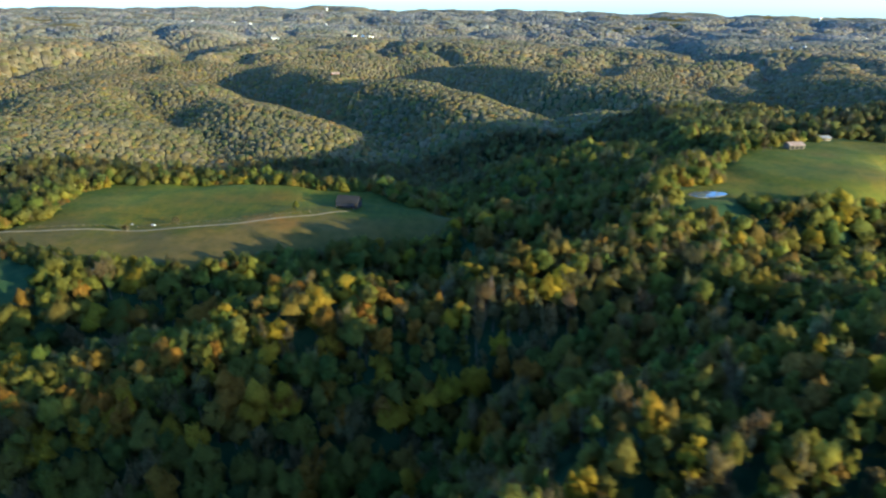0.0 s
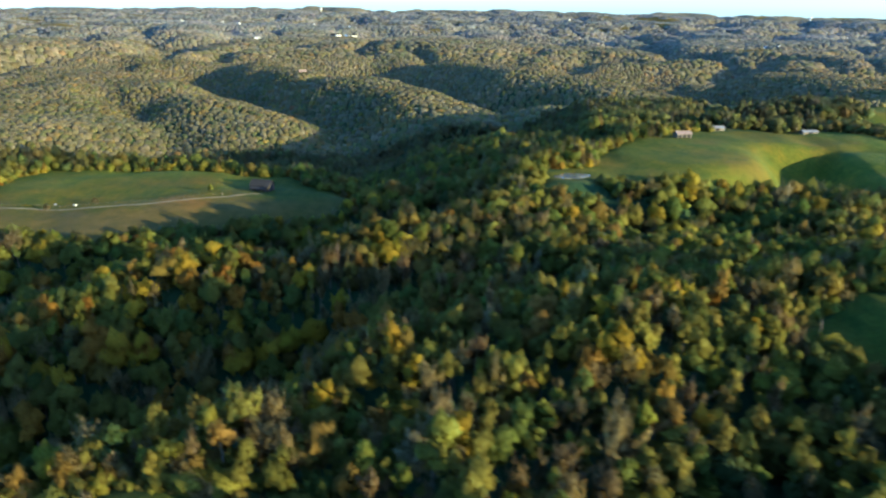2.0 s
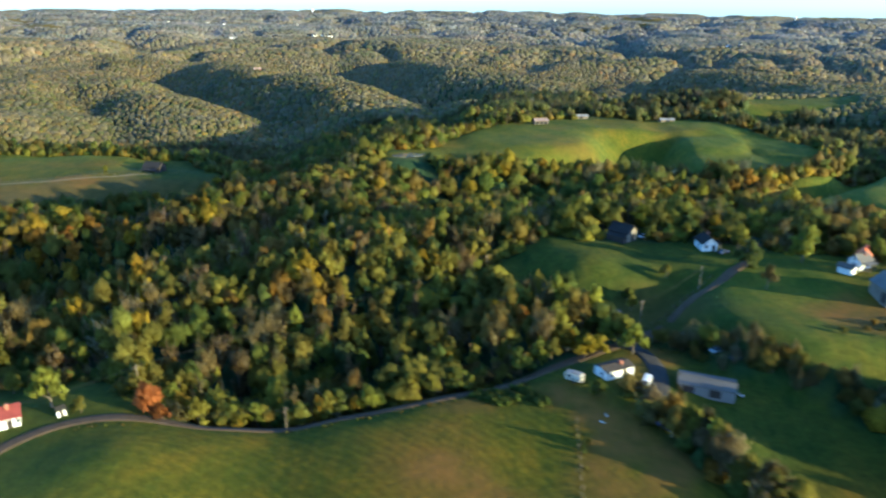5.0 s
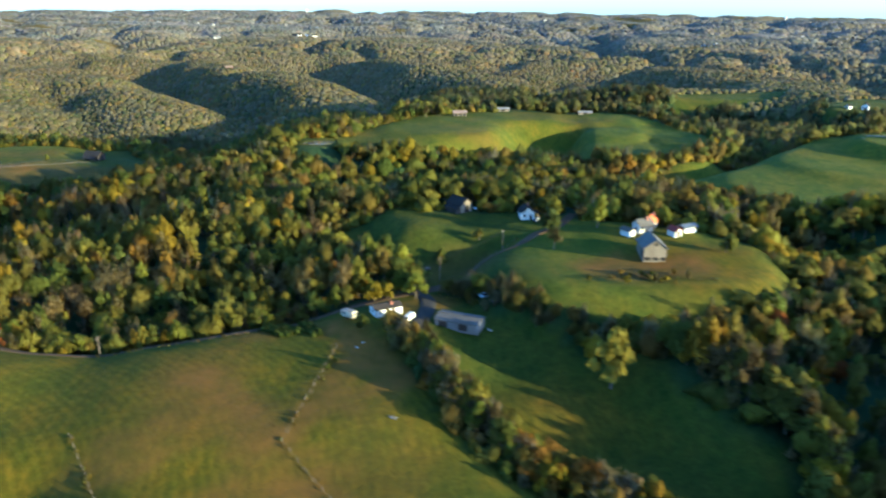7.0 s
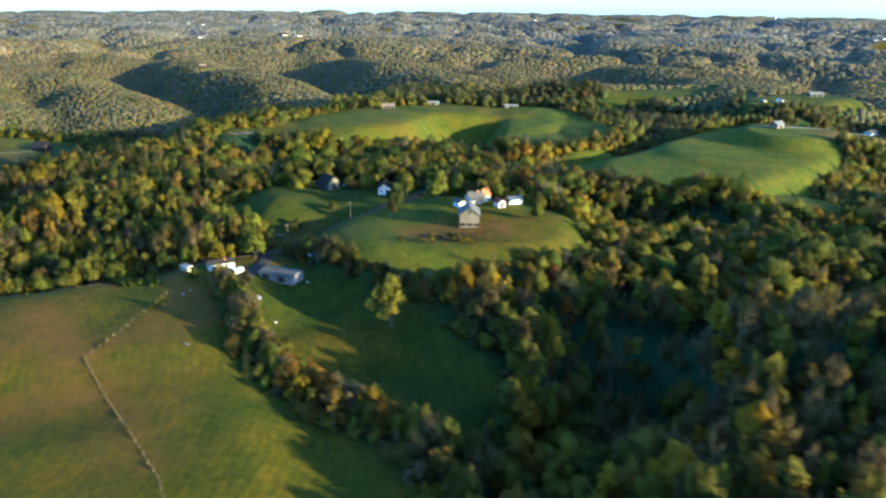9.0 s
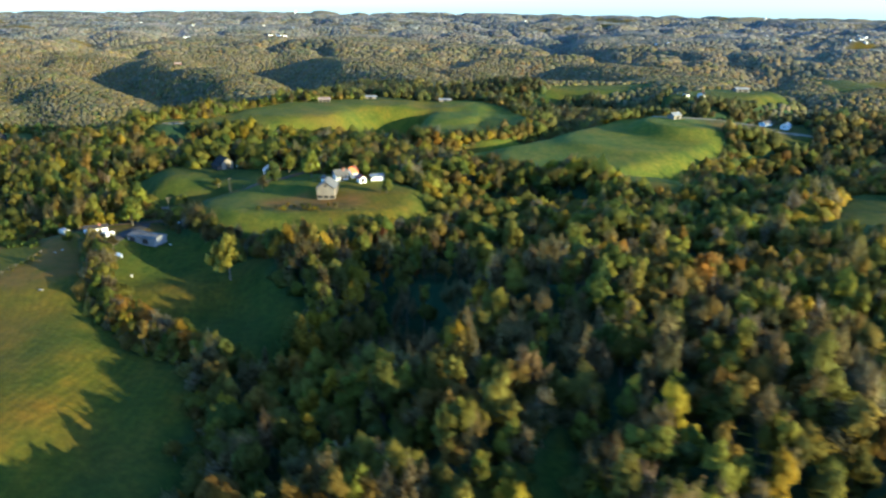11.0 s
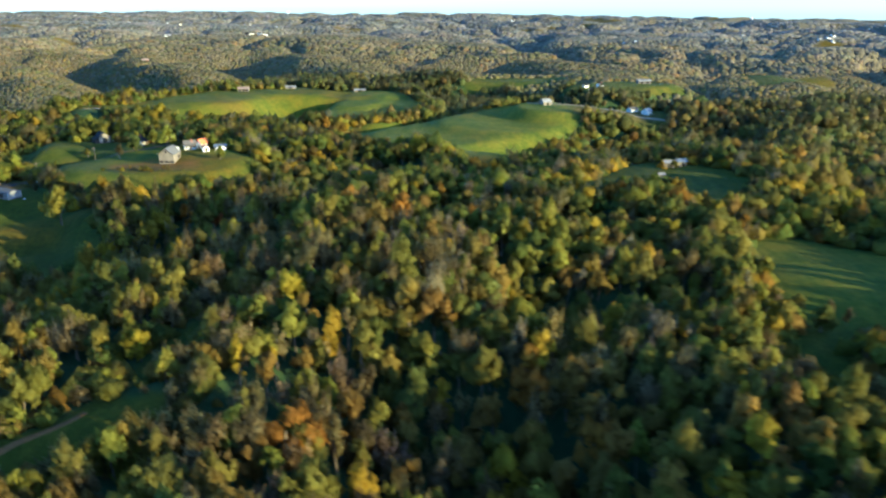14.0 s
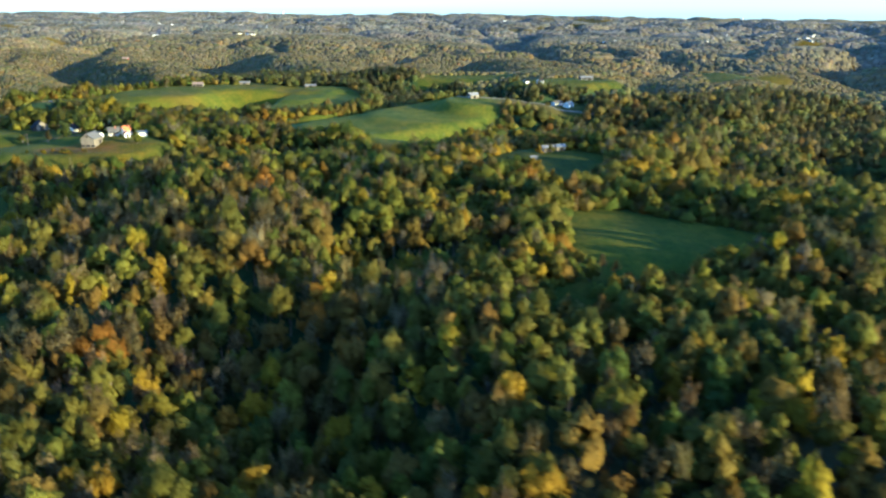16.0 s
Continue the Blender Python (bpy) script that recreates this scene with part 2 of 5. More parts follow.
pasture((-330, 1960), (-300, 2090), (-150, 2120), (20, 2010), (-80, 1930))
pasture((640, 305), (650, 330), (690, 328), (684, 302))
pasture((183, 474), (205, 497), (228, 509), (253, 509), (266, 480), (262, 466), (232, 466), (191, 456))
DRY, WEEDY, BRIGHTER = [], [], []


def brighter_grass(x, y, radius, strength):
    BRIGHTER.append((x, y, radius, strength))


# fields in a brighter green than the base grass
brighter_grass(410, 250, 120, 0.85)
brighter_grass(470, 300, 70, 0.85)
brighter_grass(-130, 395, 80, 0.8)
brighter_grass(200, 395, 130, 0.8)
brighter_grass(310, 420, 110, 0.8)
brighter_grass(470, 590, 120, 0.3)
brighter_grass(580, 500, 80, 0.3)
brighter_grass(275, 105, 45, 0.7)
brighter_grass(540, -10, 60, 0.5)


def weedy_patch(x, y, radius, strength):
    WEEDY.append((x, y, radius, strength))


# brown weeds; on the hay-barn pasture they also paint in shade
weedy_patch(-150, 305, 40, 0.9)
weedy_patch(-95, 318, 42, 0.9)
weedy_patch(-45, 335, 40, 0.9)
weedy_patch(-200, 318, 34, 0.8)
weedy_patch(0, 350, 36, 0.8)
weedy_patch(210, 110, 18, 0.6)
weedy_patch(262, 88, 12, 0.5)
weedy_patch(538, 315, 36, 0.7)


def dry_grass(x, y, radius, strength):
    DRY.append((x, y, radius, strength))


dry_grass(150, -20, 110, 1.0)
dry_grass(120, 40, 60, 0.7)
dry_grass(-120, 345, 80, 0.8)
dry_grass(-160, 300, 60, 0.8)
dry_grass(170, 350, 90, 0.4)
dry_grass(260, 440, 80, 0.5)
dry_grass(285, 95, 34, 0.8)
dry_grass(428, 150, 24, 0.9)
# bare and weedy earth
worn_patch(262, 93, 12, 1.0)
worn_patch(272, 90, 9, 1.0)
worn_patch(284, 91, 9, 0.9)
worn_patch(196, 40, 9, 0.9)
worn_patch(189, 52, 8, 0.7)
worn_patch(192, 8, 16, 0.3)
worn_patch(172, -8, 14, 0.5)
worn_patch(168, 22, 9, 0.5)
worn_patch(168.5, 65.5, 4, 0.9)
worn_patch(174, 62, 5, 0.9)
worn_patch(184, 50, 7, 0.9)
worn_patch(190, 44, 7, 0.9)
worn_patch(195, 35, 7, 0.8)
worn_patch(181, 41, 6, 0.7)
worn_patch(158, 66, 7, 0.6)
worn_patch(-88, 345, 26, 0.8)
worn_patch(-110, 322, 24, 0.5)
worn_patch(300, 300, 26, 0.8)
worn_patch(330, 296, 18, 0.6)
worn_patch(205, 84, 7, 0.7)
worn_patch(198, 74, 8, 0.6)
worn_patch(200, -28, 16, 0.3)
worn_patch(150, 20, 16, 0.45)
worn_patch(146, 44, 12, 0.2)
worn_patch(182, 30, 10, 0.5)
worn_patch(164, -30, 18, 0.5)
worn_patch(196, -6, 14, 0.3)
worn_patch(222, 402, 12, 0.3)
worn_patch(232, 345, 16, 0.25)
worn_patch(520, 300, 18, 0.8)


def worn_line(strength, radius, *line):
    for (x0, y0), (x1, y1) in zip(line, line[1:]):
        n = max(1, int(math.hypot(x1 - x0, y1 - y0) / radius))
        for k in range(n):
            worn_patch(x0 + (x1 - x0) * k / n, y0 + (y1 - y0) * k / n, radius, strength)


worn_line(0.75, 7.0, (148, 36), (164, 22), (178, 8))
worn_line(0.5, 8.0, (178, 6), (192, -8), (186, -22))
worn_line(0.7, 3.2, (183, 50), (176, 12), (190, -8), (212, -36))
worn_line(0.95, 6.5, (184, 56), (190, 45), (197, 35))
worn_patch(158, 26, 9, 0.75)
worn_patch(167, 13, 10, 0.7)
worn_patch(179, -2, 9, 0.75)
worn_patch(142, 8, 12, 0.5)
worn_line(0.5, 5.0, (150, 62), (170, 66), (184, 64))
worn_line(0.6, 5.0, (252, 94), (276, 88), (292, 92))


def inside(x, y, outline):
    """Distance to the outline, positive within it."""
    hit, best = np.zeros(np.shape(x), bool), np.full(np.shape(x), 1e9)
    for (x0, y0), (x1, y1) in zip(outline, outline[1:] + outline[:1]):
        d, _ = seg_distance(x, y, x0, y0, x1, y1)
        best = np.minimum(best, d)
        cross = (y0 > y) != (y1 > y)
        hit ^= cross & (x < (x1 - x0) * (y - y0) / (y1 - y0 + 1e-12) + x0)
    return np.where(hit, best, -best)


def clearing(x, y):
    x, y = np.asarray(x, float), np.asarray(y, float)
    best = np.full(x.shape, -1e9)
    for outline in PASTURES:
        best = np.maximum(best, inside(x, y, outline))
    far_d = np.hypot(x - 150, y - 350)
    patch = (fbm(x * 0.7, y * 1.3, 170, 77, 3) - 0.74) * 200
    return np.where(far_d > 1150, np.maximum(best, patch), best)


# ---- materials ----
def material(name, rough=0.9, metal=0.0):
    m = bpy.data.materials.new(name)
    m.use_nodes = True
    b = m.node_tree.nodes["Principled BSDF"]
    b.inputs["Roughness"].default_value, b.inputs["Metallic"].default_value = rough, metal
    return m, m.node_tree.nodes, m.node_tree.links, b


def noise_node(nodes, links, scale, detail=4.0, rough=0.6, stretch=None, source="Object"):
    tc = nodes.new("ShaderNodeTexCoord")
    n = nodes.new("ShaderNodeTexNoise")
    n.inputs["Scale"].default_value, n.inputs["Detail"].default_value, n.inputs["Roughness"].default_value = scale, detail, rough
    if stretch:
        mp = nodes.new("ShaderNodeMapping")
        mp.inputs["Scale"].default_value = stretch
        links.new(tc.outputs[source], mp.inputs[0])
        links.new(mp.outputs[0], n.inputs["Vector"])
    else:
        links.new(tc.outputs[source], n.inputs["Vector"])
    return n.outputs["Fac"]


def ramp(nodes, links, fac, *stops):
    r = nodes.new("ShaderNodeValToRGB")
    e = r.color_ramp.elements
    e[0].position, e[0].color = stops[0][0], (*stops[0][1], 1)
    e[1].position, e[1].color = stops[-1][0], (*stops[-1][1], 1)
    for p, c in stops[1:-1]:
        q = e.new(p)
        q.color = (*c, 1)
    links.new(fac, r.inputs[0])
    return r.outputs[0]


def mix(nodes, links, fac, a, b, kind="MIX"):
    m = nodes.new("ShaderNodeMix")
    m.data_type, m.blend_type = "RGBA", kind
    for value, slot in ((fac, m.inputs[0]), (a, m.inputs[6]), (b, m.inputs[7])):
        if isinstance(value, bpy.types.NodeSocket):
            links.new(value, slot)
        elif isinstance(value, tuple):
            slot.default_value = (*value, 1)
        else:
            slot.default_value = value
    return m.outputs[2]


def bump(nodes, links, b, fac, strength, distance):
    n = nodes.new("ShaderNodeBump")
    n.inputs["Strength"].default_value, n.inputs["Distance"].default_value = strength, distance
    links.new(fac, n.inputs["Height"])
    links.new(n.outputs[0], b.inputs["Normal"])


def attribute(nodes, name, slot="Fac"):
    a = nodes.new("ShaderNodeAttribute")
    a.attribute_name = name
    return a.outputs[slot]


def plain(name, dark, light, scale=1.5, rough=0.85, metal=0.0, relief=0.02, stretch=None):
    m, nodes, links, b = material(name, rough, metal)
    b.inputs["Specular IOR Level"].default_value = 0.5 if rough < 0.6 else 0.2
    fine = noise_node(nodes, links, scale, 5, 0.65, stretch)
    wide = noise_node(nodes, links, scale * 0.17, 3)
    c = ramp(nodes, links, fine, (0.3, dark), (0.7, light))
    c = mix(nodes, links, 0.45, c, ramp(nodes, links, wide, (0.35, dark), (0.65, light)))
    links.new(c, b.inputs["Base Color"])
    bump(nodes, links, b, fine, 0.5, relief)
    return m


def ground_material():
    m, nodes, links, b = material("turf_and_leaf_litter", 0.95)
    b.inputs["Specular IOR Level"].default_value = 0.08
    wide, mid, fine = noise_node(nodes, links, 0.022, 4), noise_node(nodes, links, 0.16, 4), noise_node(nodes, links, 1.6, 5, 0.7)
    lines = noise_node(nodes, links, 0.3, 3, 0.5, (1.0, 0.16, 1.0))
    grass = ramp(nodes, links, wide, (0.36, (0.030, 0.048, 0.004)), (0.5, (0.046, 0.055, 0.004)), (0.66, (0.074, 0.062, 0.006)))
    grass = mix(nodes, links, 0.45, grass, ramp(nodes, links, lines, (0.35, (0.022, 0.043, 0.005)), (0.65, (0.070, 0.067, 0.010))))
    grass = mix(nodes, links, 0.35, grass, ramp(nodes, links, fine, (0.3, (0.015, 0.028, 0.005)), (0.7, (0.090, 0.094, 0.018))))
    fresh = ramp(nodes, links, wide, (0.36, (0.060, 0.080, 0.007)), (0.5, (0.080, 0.086, 0.008)), (0.66, (0.108, 0.090, 0.012)))
    fresh = mix(nodes, links, 0.35, fresh, ramp(nodes, links, lines, (0.35, (0.046, 0.082, 0.007)), (0.65, (0.120, 0.116, 0.014))))
    fresh = mix(nodes, links, 0.3, fresh, ramp(nodes, links, fine, (0.3, (0.034, 0.058, 0.007)), (0.7, (0.130, 0.145, 0.022))))
    grass = mix(nodes, links, attribute(nodes, "brighter"), grass, fresh)
    hay = ramp(nodes, links, wide, (0.36, (0.046, 0.060, 0.002)), (0.5, (0.078, 0.070, 0.002)), (0.62, (0.128, 0.056, 0.006)))
    rows = noise_node(nodes, links, 0.5, 3, 0.5, (0.9, 0.10, 1.0))
    hay = mix(nodes, links, 0.5, hay, ramp(nodes, links, rows, (0.38, (0.040, 0.048, 0.003)), (0.62, (0.108, 0.072, 0.004))))
    hay = mix(nodes, links, 0.3, hay, ramp(nodes, links, fine, (0.3, (0.032, 0.036, 0.005)), (0.7, (0.112, 0.096, 0.014))))
    arcs = nodes.new("ShaderNodeTexWave")
    arcs.wave_type, arcs.rings_direction = "RINGS", "Z"
    for key, value in (("Scale", 0.13), ("Distortion", 6.0), ("Detail", 2.0), ("Detail Scale", 0.6)):
        arcs.inputs[key].default_value = value
    spot = nodes.new("ShaderNodeTexCoord")
    shift = nodes.new("ShaderNodeMapping")
    shift.inputs["Location"].default_value = (-70, 30, 0)
    links.new(spot.outputs["Object"], shift.inputs[0])
    links.new(shift.outputs[0], arcs.inputs["Vector"])
    hay = mix(nodes, links, 0.19, hay, ramp(nodes, links, arcs.outputs["Fac"], (0.25, (0.036, 0.042, 0.003)), (0.75, (0.105, 0.085, 0.006))))
    grass = mix(nodes, links, attribute(nodes, "dry"), grass, hay)
    earth = ramp(nodes, links, mid, (0.35, (0.098, 0.060, 0.011)), (0.65, (0.165, 0.078, 0.018)))
    litter = ramp(nodes, links, mid, (0.35, (0.016, 0.040, 0.018)), (0.65, (0.040, 0.062, 0.024)))
    # far litter coloured paler to lift the shade between far crowns
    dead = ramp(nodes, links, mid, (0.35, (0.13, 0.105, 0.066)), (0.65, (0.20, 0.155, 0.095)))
    litter = mix(nodes, links, attribute(nodes, "far_paling"), litter, dead)
    litter = mix(nodes, links, 0.25, litter, ramp(nodes, links, fine, (0.3, (0.010, 0.024, 0.009)), (0.7, (0.05, 0.066, 0.022))))
    mottle = noise_node(nodes, links, 0.075, 5, 0.7)
    grass = mix(nodes, links, 1.0, grass, ramp(nodes, links, mottle, (0.34, (0.66, 0.80, 0.9)), (0.5, (1.0, 1.0, 1.0)), (0.66, (1.42, 1.14, 1.05))), "MULTIPLY")
    clumps = noise_node(nodes, links, 0.42, 4, 0.75)
    grass = mix(nodes, links, 1.0, grass, ramp(nodes, links, clumps, (0.36, (0.78, 0.82, 0.85)), (0.64, (1.24, 1.18, 1.12))), "MULTIPLY")
    worn = mix(nodes, links, attribute(nodes, "worn"), grass, earth)
    rank = ramp(nodes, links, mid, (0.35, (0.052, 0.046, 0.010)), (0.65, (0.112, 0.074, 0.020)))
    rank = mix(nodes, links, 0.35, rank, ramp(nodes, links, fine, (0.3, (0.026, 0.026, 0.008)), (0.7, (0.12, 0.09, 0.028))))
    worn = mix(nodes, links, attribute(nodes, "weedy"), worn, rank)
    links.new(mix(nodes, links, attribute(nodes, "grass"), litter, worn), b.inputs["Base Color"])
    tufts = noise_node(nodes, links, 0.55, 5, 0.7)
    bump(nodes, links, b, tufts, 0.7, 0.55)
    return m


def leaf_material():
    m, nodes, links, b = material("autumn_leaves", 0.75)
    b.inputs["Specular IOR Level"].default_value = 0.15
    tint = attribute(nodes, "leaf_tint", "Color")
    fine = noise_node(nodes, links, 1.3, 5, 0.75)
    shade = ramp(nodes, links, fine, (0.32, (0.62, 0.62, 0.62)), (0.68, (1.38, 1.38, 1.38)))
    info = nodes.new("ShaderNodeObjectInfo")
    own = ramp(nodes, links, info.outputs["Random"], (0.0, (0.8, 0.85, 0.8)), (1.0, (1.2, 1.12, 1.1)))
    c = mix(nodes, links, 1.0, mix(nodes, links, 1.0, tint, shade, "MULTIPLY"), own, "MULTIPLY")
    links.new(c, b.inputs["Base Color"])
    bump(nodes, links, b, fine, 0.8, 0.5)
    t = nodes.new("ShaderNodeBsdfTranslucent")
    links.new(c, t.inputs[0])
    mixer = nodes.new("ShaderNodeMixShader")
    mixer.inputs[0].default_value = 0.5
    links.new(b.outputs[0], mixer.inputs[1])
    links.new(t.outputs[0], mixer.inputs[2])
    # gaps between the leaves: the share of leaf is kept in the tint's fourth value
    gaps = noise_node(nodes, links, 2.2, 3.5, 0.7)
    leafy = nodes.new("ShaderNodeMath")
    leafy.operation = "LESS_THAN"
    links.new(gaps, leafy.inputs[0])
    links.new(attribute(nodes, "leaf_tint", "Alpha"), leafy.inputs[1])
    clear = nodes.new("ShaderNodeBsdfTransparent")
    cut = nodes.new("ShaderNodeMixShader")
    links.new(leafy.outputs[0], cut.inputs[0])
    links.new(clear.outputs[0], cut.inputs[1])
    links.new(mixer.outputs[0], cut.inputs[2])
    links.new(cut.outputs[0], nodes["Material Output"].inputs[0])
    return m


def far_leaf_material():
    m, nodes, links, b = material("far_woods_canopy", 0.95)
    b.inputs["Specular IOR Level"].default_value = 0.05
    fine, mid = noise_node(nodes, links, 0.22, 4, 0.7), noise_node(nodes, links, 0.012, 4, 0.6)
    c = mix(nodes, links, 1.0, attribute(nodes, "leaf_tint", "Color"), ramp(nodes, links, fine, (0.32, (0.78, 0.79, 0.80)), (0.68, (1.22, 1.20, 1.18))), "MULTIPLY")
    c = mix(nodes, links, 1.0, c, ramp(nodes, links, mid, (0.36, (0.78, 0.86, 0.84)), (0.64, (1.18, 1.10, 1.06))), "MULTIPLY")
    links.new(c, b.inputs["Base Color"])
    bump(nodes, links, b, fine, 0.35, 0.8)
    return m


GROUND = ground_material()
FAR_LEAVES = far_leaf_material()
LEAVES = leaf_material()
BARK = plain("bark", (0.09, 0.072, 0.052), (0.22, 0.175, 0.125), 3.0, 0.95, stretch=(1, 1, 0.2))
ASPHALT = plain("worn_asphalt", (0.055, 0.036, 0.020), (0.100, 0.066, 0.038), 1.2, 0.95)
# gravel darkened in its colour to stand in for shade over the yard
SHADED_GRAVEL = plain("yard_gravel_shade_tone", (0.026, 0.024, 0.022), (0.050, 0.046, 0.041), 1.2, 0.95)
TIN = plain("dull_tin", (0.075, 0.072, 0.068), (0.15, 0.145, 0.14), 0.7, 0.8, 0.0, stretch=(3, 3, 0.6))
EARTH = plain("bare_brown_earth", (0.11, 0.058, 0.020), (0.19, 0.105, 0.040), 1.4, 0.95)
GRAVEL = plain("pale_gravel", (0.12, 0.10, 0.065), (0.22, 0.185, 0.13), 1.4, 0.95)
WHITE = plain("white_siding", (0.54, 0.53, 0.50), (0.72, 0.71, 0.67), 1.2, 0.55, stretch=(1, 1, 5))
CREAM = plain("cream_painted_sheet", (0.42, 0.38, 0.29), (0.58, 0.53, 0.42), 1.2, 0.5)
GREYWOOD = plain("weathered_boards", (0.100, 0.084, 0.064), (0.205, 0.175, 0.136), 1.0, 0.9, stretch=(4, 4, 0.3))
DARKWOOD = plain("blackened_boards", (0.022, 0.018, 0.015), (0.058, 0.047, 0.038), 1.0, 0.9, stretch=(4, 4, 0.3))
DARKROOF = plain("dark_sheet_roof", (0.012, 0.011, 0.010), (0.032, 0.029, 0.027), 0.8, 0.85, 0.0, stretch=(3, 3, 0.6))
PALEROOF = plain("galvanised_sheet", (0.13, 0.128, 0.125), (0.24, 0.235, 0.23), 0.7, 0.6, 0.1, stretch=(3, 3, 0.6))
GREYROOF = plain("grey_sheet_roof", (0.066, 0.060, 0.052), (0.118, 0.108, 0.094), 0.7, 0.7, stretch=(3, 3, 0.6))
REDROOF = plain("red_roof", (0.12, 0.025, 0.02), (0.20, 0.045, 0.034), 1.0, 0.65)
ORANGEROOF = plain("rusty_orange_roof", (0.45, 0.12, 0.04), (0.66, 0.2, 0.07), 1.0, 0.65)
BLUE = plain("blue_tarpaulin", (0.02, 0.06, 0.32), (0.04, 0.12, 0.5), 1.0, 0.5)
BLUEROOF = plain("blue_grey_roof", (0.055, 0.07, 0.095), (0.10, 0.12, 0.15), 1.0, 0.5)
RUSTROOF = plain("faded_rusty_sheet", (0.15, 0.10, 0.08), (0.26, 0.19, 0.155), 0.8, 0.85, stretch=(3, 3, 0.6))
# near-black panels paint the shade inside open doorways and bays
OPENING_SHADE = plain("opening_shade_paint", (0.01, 0.01, 0.01), (0.03, 0.028, 0.025), 1.0, 0.95)
REDWOOD = plain("red_painted_boards", (0.14, 0.03, 0.02), (0.26, 0.06, 0.04), 1.0, 0.85, stretch=(4, 4, 0.3))
RUBBER = plain("rubber", (0.012, 0.012, 0.012), (0.03, 0.03, 0.03), 4.0, 0.8)
POLE = plain("pole_wood", (0.09, 0.07, 0.05), (0.2, 0.16, 0.12), 2.0, 0.9, stretch=(4, 4, 0.3))
BRICK = plain("brick_red", (0.2, 0.08, 0.05), (0.32, 0.14, 0.09), 4.0, 0.9)


def glass_material():
    m, nodes, links, b = material("window_glass", 0.08)
    fine = noise_node(nodes, links, 0.6)
    links.new(ramp(nodes, links, fine, (0.3, (0.015, 0.02, 0.03)), (0.7, (0.04, 0.05, 0.065))), b.inputs["Base Color"])
    return m


def water_material():
    m, nodes, links, b = material("pond_water", 0.06)
    b.inputs["Base Color"].default_value = (0.10, 0.105, 0.10, 1)
    b.inputs["Specular IOR Level"].default_value = 0.6
    bump(nodes, links, b, noise_node(nodes, links, 0.8), 0.05, 0.05)
    return m


GLASS, WATER = glass_material(), water_material()


# ---- mesh helpers ----
def link_mesh(name, verts, faces, mat, parent=None, label="", soft=False):
    me = bpy.data.meshes.new(name)
    me.from_pydata([tuple(v) for v in verts], [], faces)
    me.materials.append(mat)
    if soft:
        me.polygons.foreach_set("use_smooth", np.ones(len(me.polygons), bool))
    me.update()
    ob = new(name, me)
    ob.parent = parent
    if label:
        tagged(ob, label)
    return ob


def part(name, bm, mat, parent, label=""):
    me = bpy.data.meshes.new(name)
    bmesh.ops.recalc_face_normals(bm, faces=bm.faces)
    bm.to_mesh(me)
    bm.free()
    me.materials.append(mat)
    ob = new(name, me)
    ob.parent = parent
    if label:
        tagged(ob, label)
    return ob


def box(bm, x0, y0, z0, x1, y1, z1, bevel=0.0):
    r = bmesh.ops.create_cube(bm, size=1.0)
    bmesh.ops.transform(bm, matrix=Matrix.Translation(((x0 + x1) / 2, (y0 + y1) / 2, (z0 + z1) / 2)) @ Matrix.Diagonal((x1 - x0, y1 - y0, z1 - z0, 1)), verts=r["verts"])
    if bevel:
        edges = list({e for v in r["verts"] for e in v.link_edges})
        bmesh.ops.bevel(bm, geom=edges, offset=bevel, segments=2, affect="EDGES")
    return bm


def rod(bm, a, b, r0, r1, sides=6):
    a, b = Vector(a), Vector(b)
    r = bmesh.ops.create_cone(bm, cap_ends=True, segments=sides, radius1=r0, radius2=r1, depth=(b - a).length)
    turn = (b - a).to_track_quat("Z", "Y").to_matrix().to_4x4()
    bmesh.ops.transform(bm, matrix=Matrix.Translation((a + b) / 2) @ turn, verts=r["verts"])
    return bm


def thing(name, x, y, turn=0.0, sink=0.0, label="", category="", group="", z=None):
    ob = new(name)
    ob.matrix_world = pose(x, y, (ground(x, y) if z is None else z) - sink, 0, 0, turn)
    return tagged(ob, label, category, group)


# ---- ground sheet ----
def graded(lo, hi, step, far_lo, far_hi, grow=1.07):
    mid = list(np.arange(lo, hi + 0.1, step))
    out, s, p = [], step, lo
    while p > far_lo:
        s = min(s * grow, 42)
        p -= s
        out.append(max(p, far_lo))
    left = out[::-1]
    out, s, p = [], step, mid[-1]
    while p < far_hi:
        s = min(s * grow, 42)
        p += s
        out.append(min(p, far_hi))
    return np.array(left + mid + out)


SHEET = []


def sheet_height(x, y):
    """Height of the ground sheet itself, between its grid points."""
    gx, gy, Z = SHEET[0]
    i, j = np.clip(np.searchsorted(gx, x) - 1, 0, len(gx) - 2), np.clip(np.searchsorted(gy, y) - 1, 0, len(gy) - 2)
    u, v = (x - gx[i]) / (gx[i + 1] - gx[i]), (y - gy[j]) / (gy[j + 1] - gy[j])
    a, b, c, d = Z[j, i], Z[j, i + 1], Z[j + 1, i + 1], Z[j + 1, i]
    return np.where(u >= v, a + u * (b - a) + v * (c - b), a + v * (d - a) + u * (c - d))


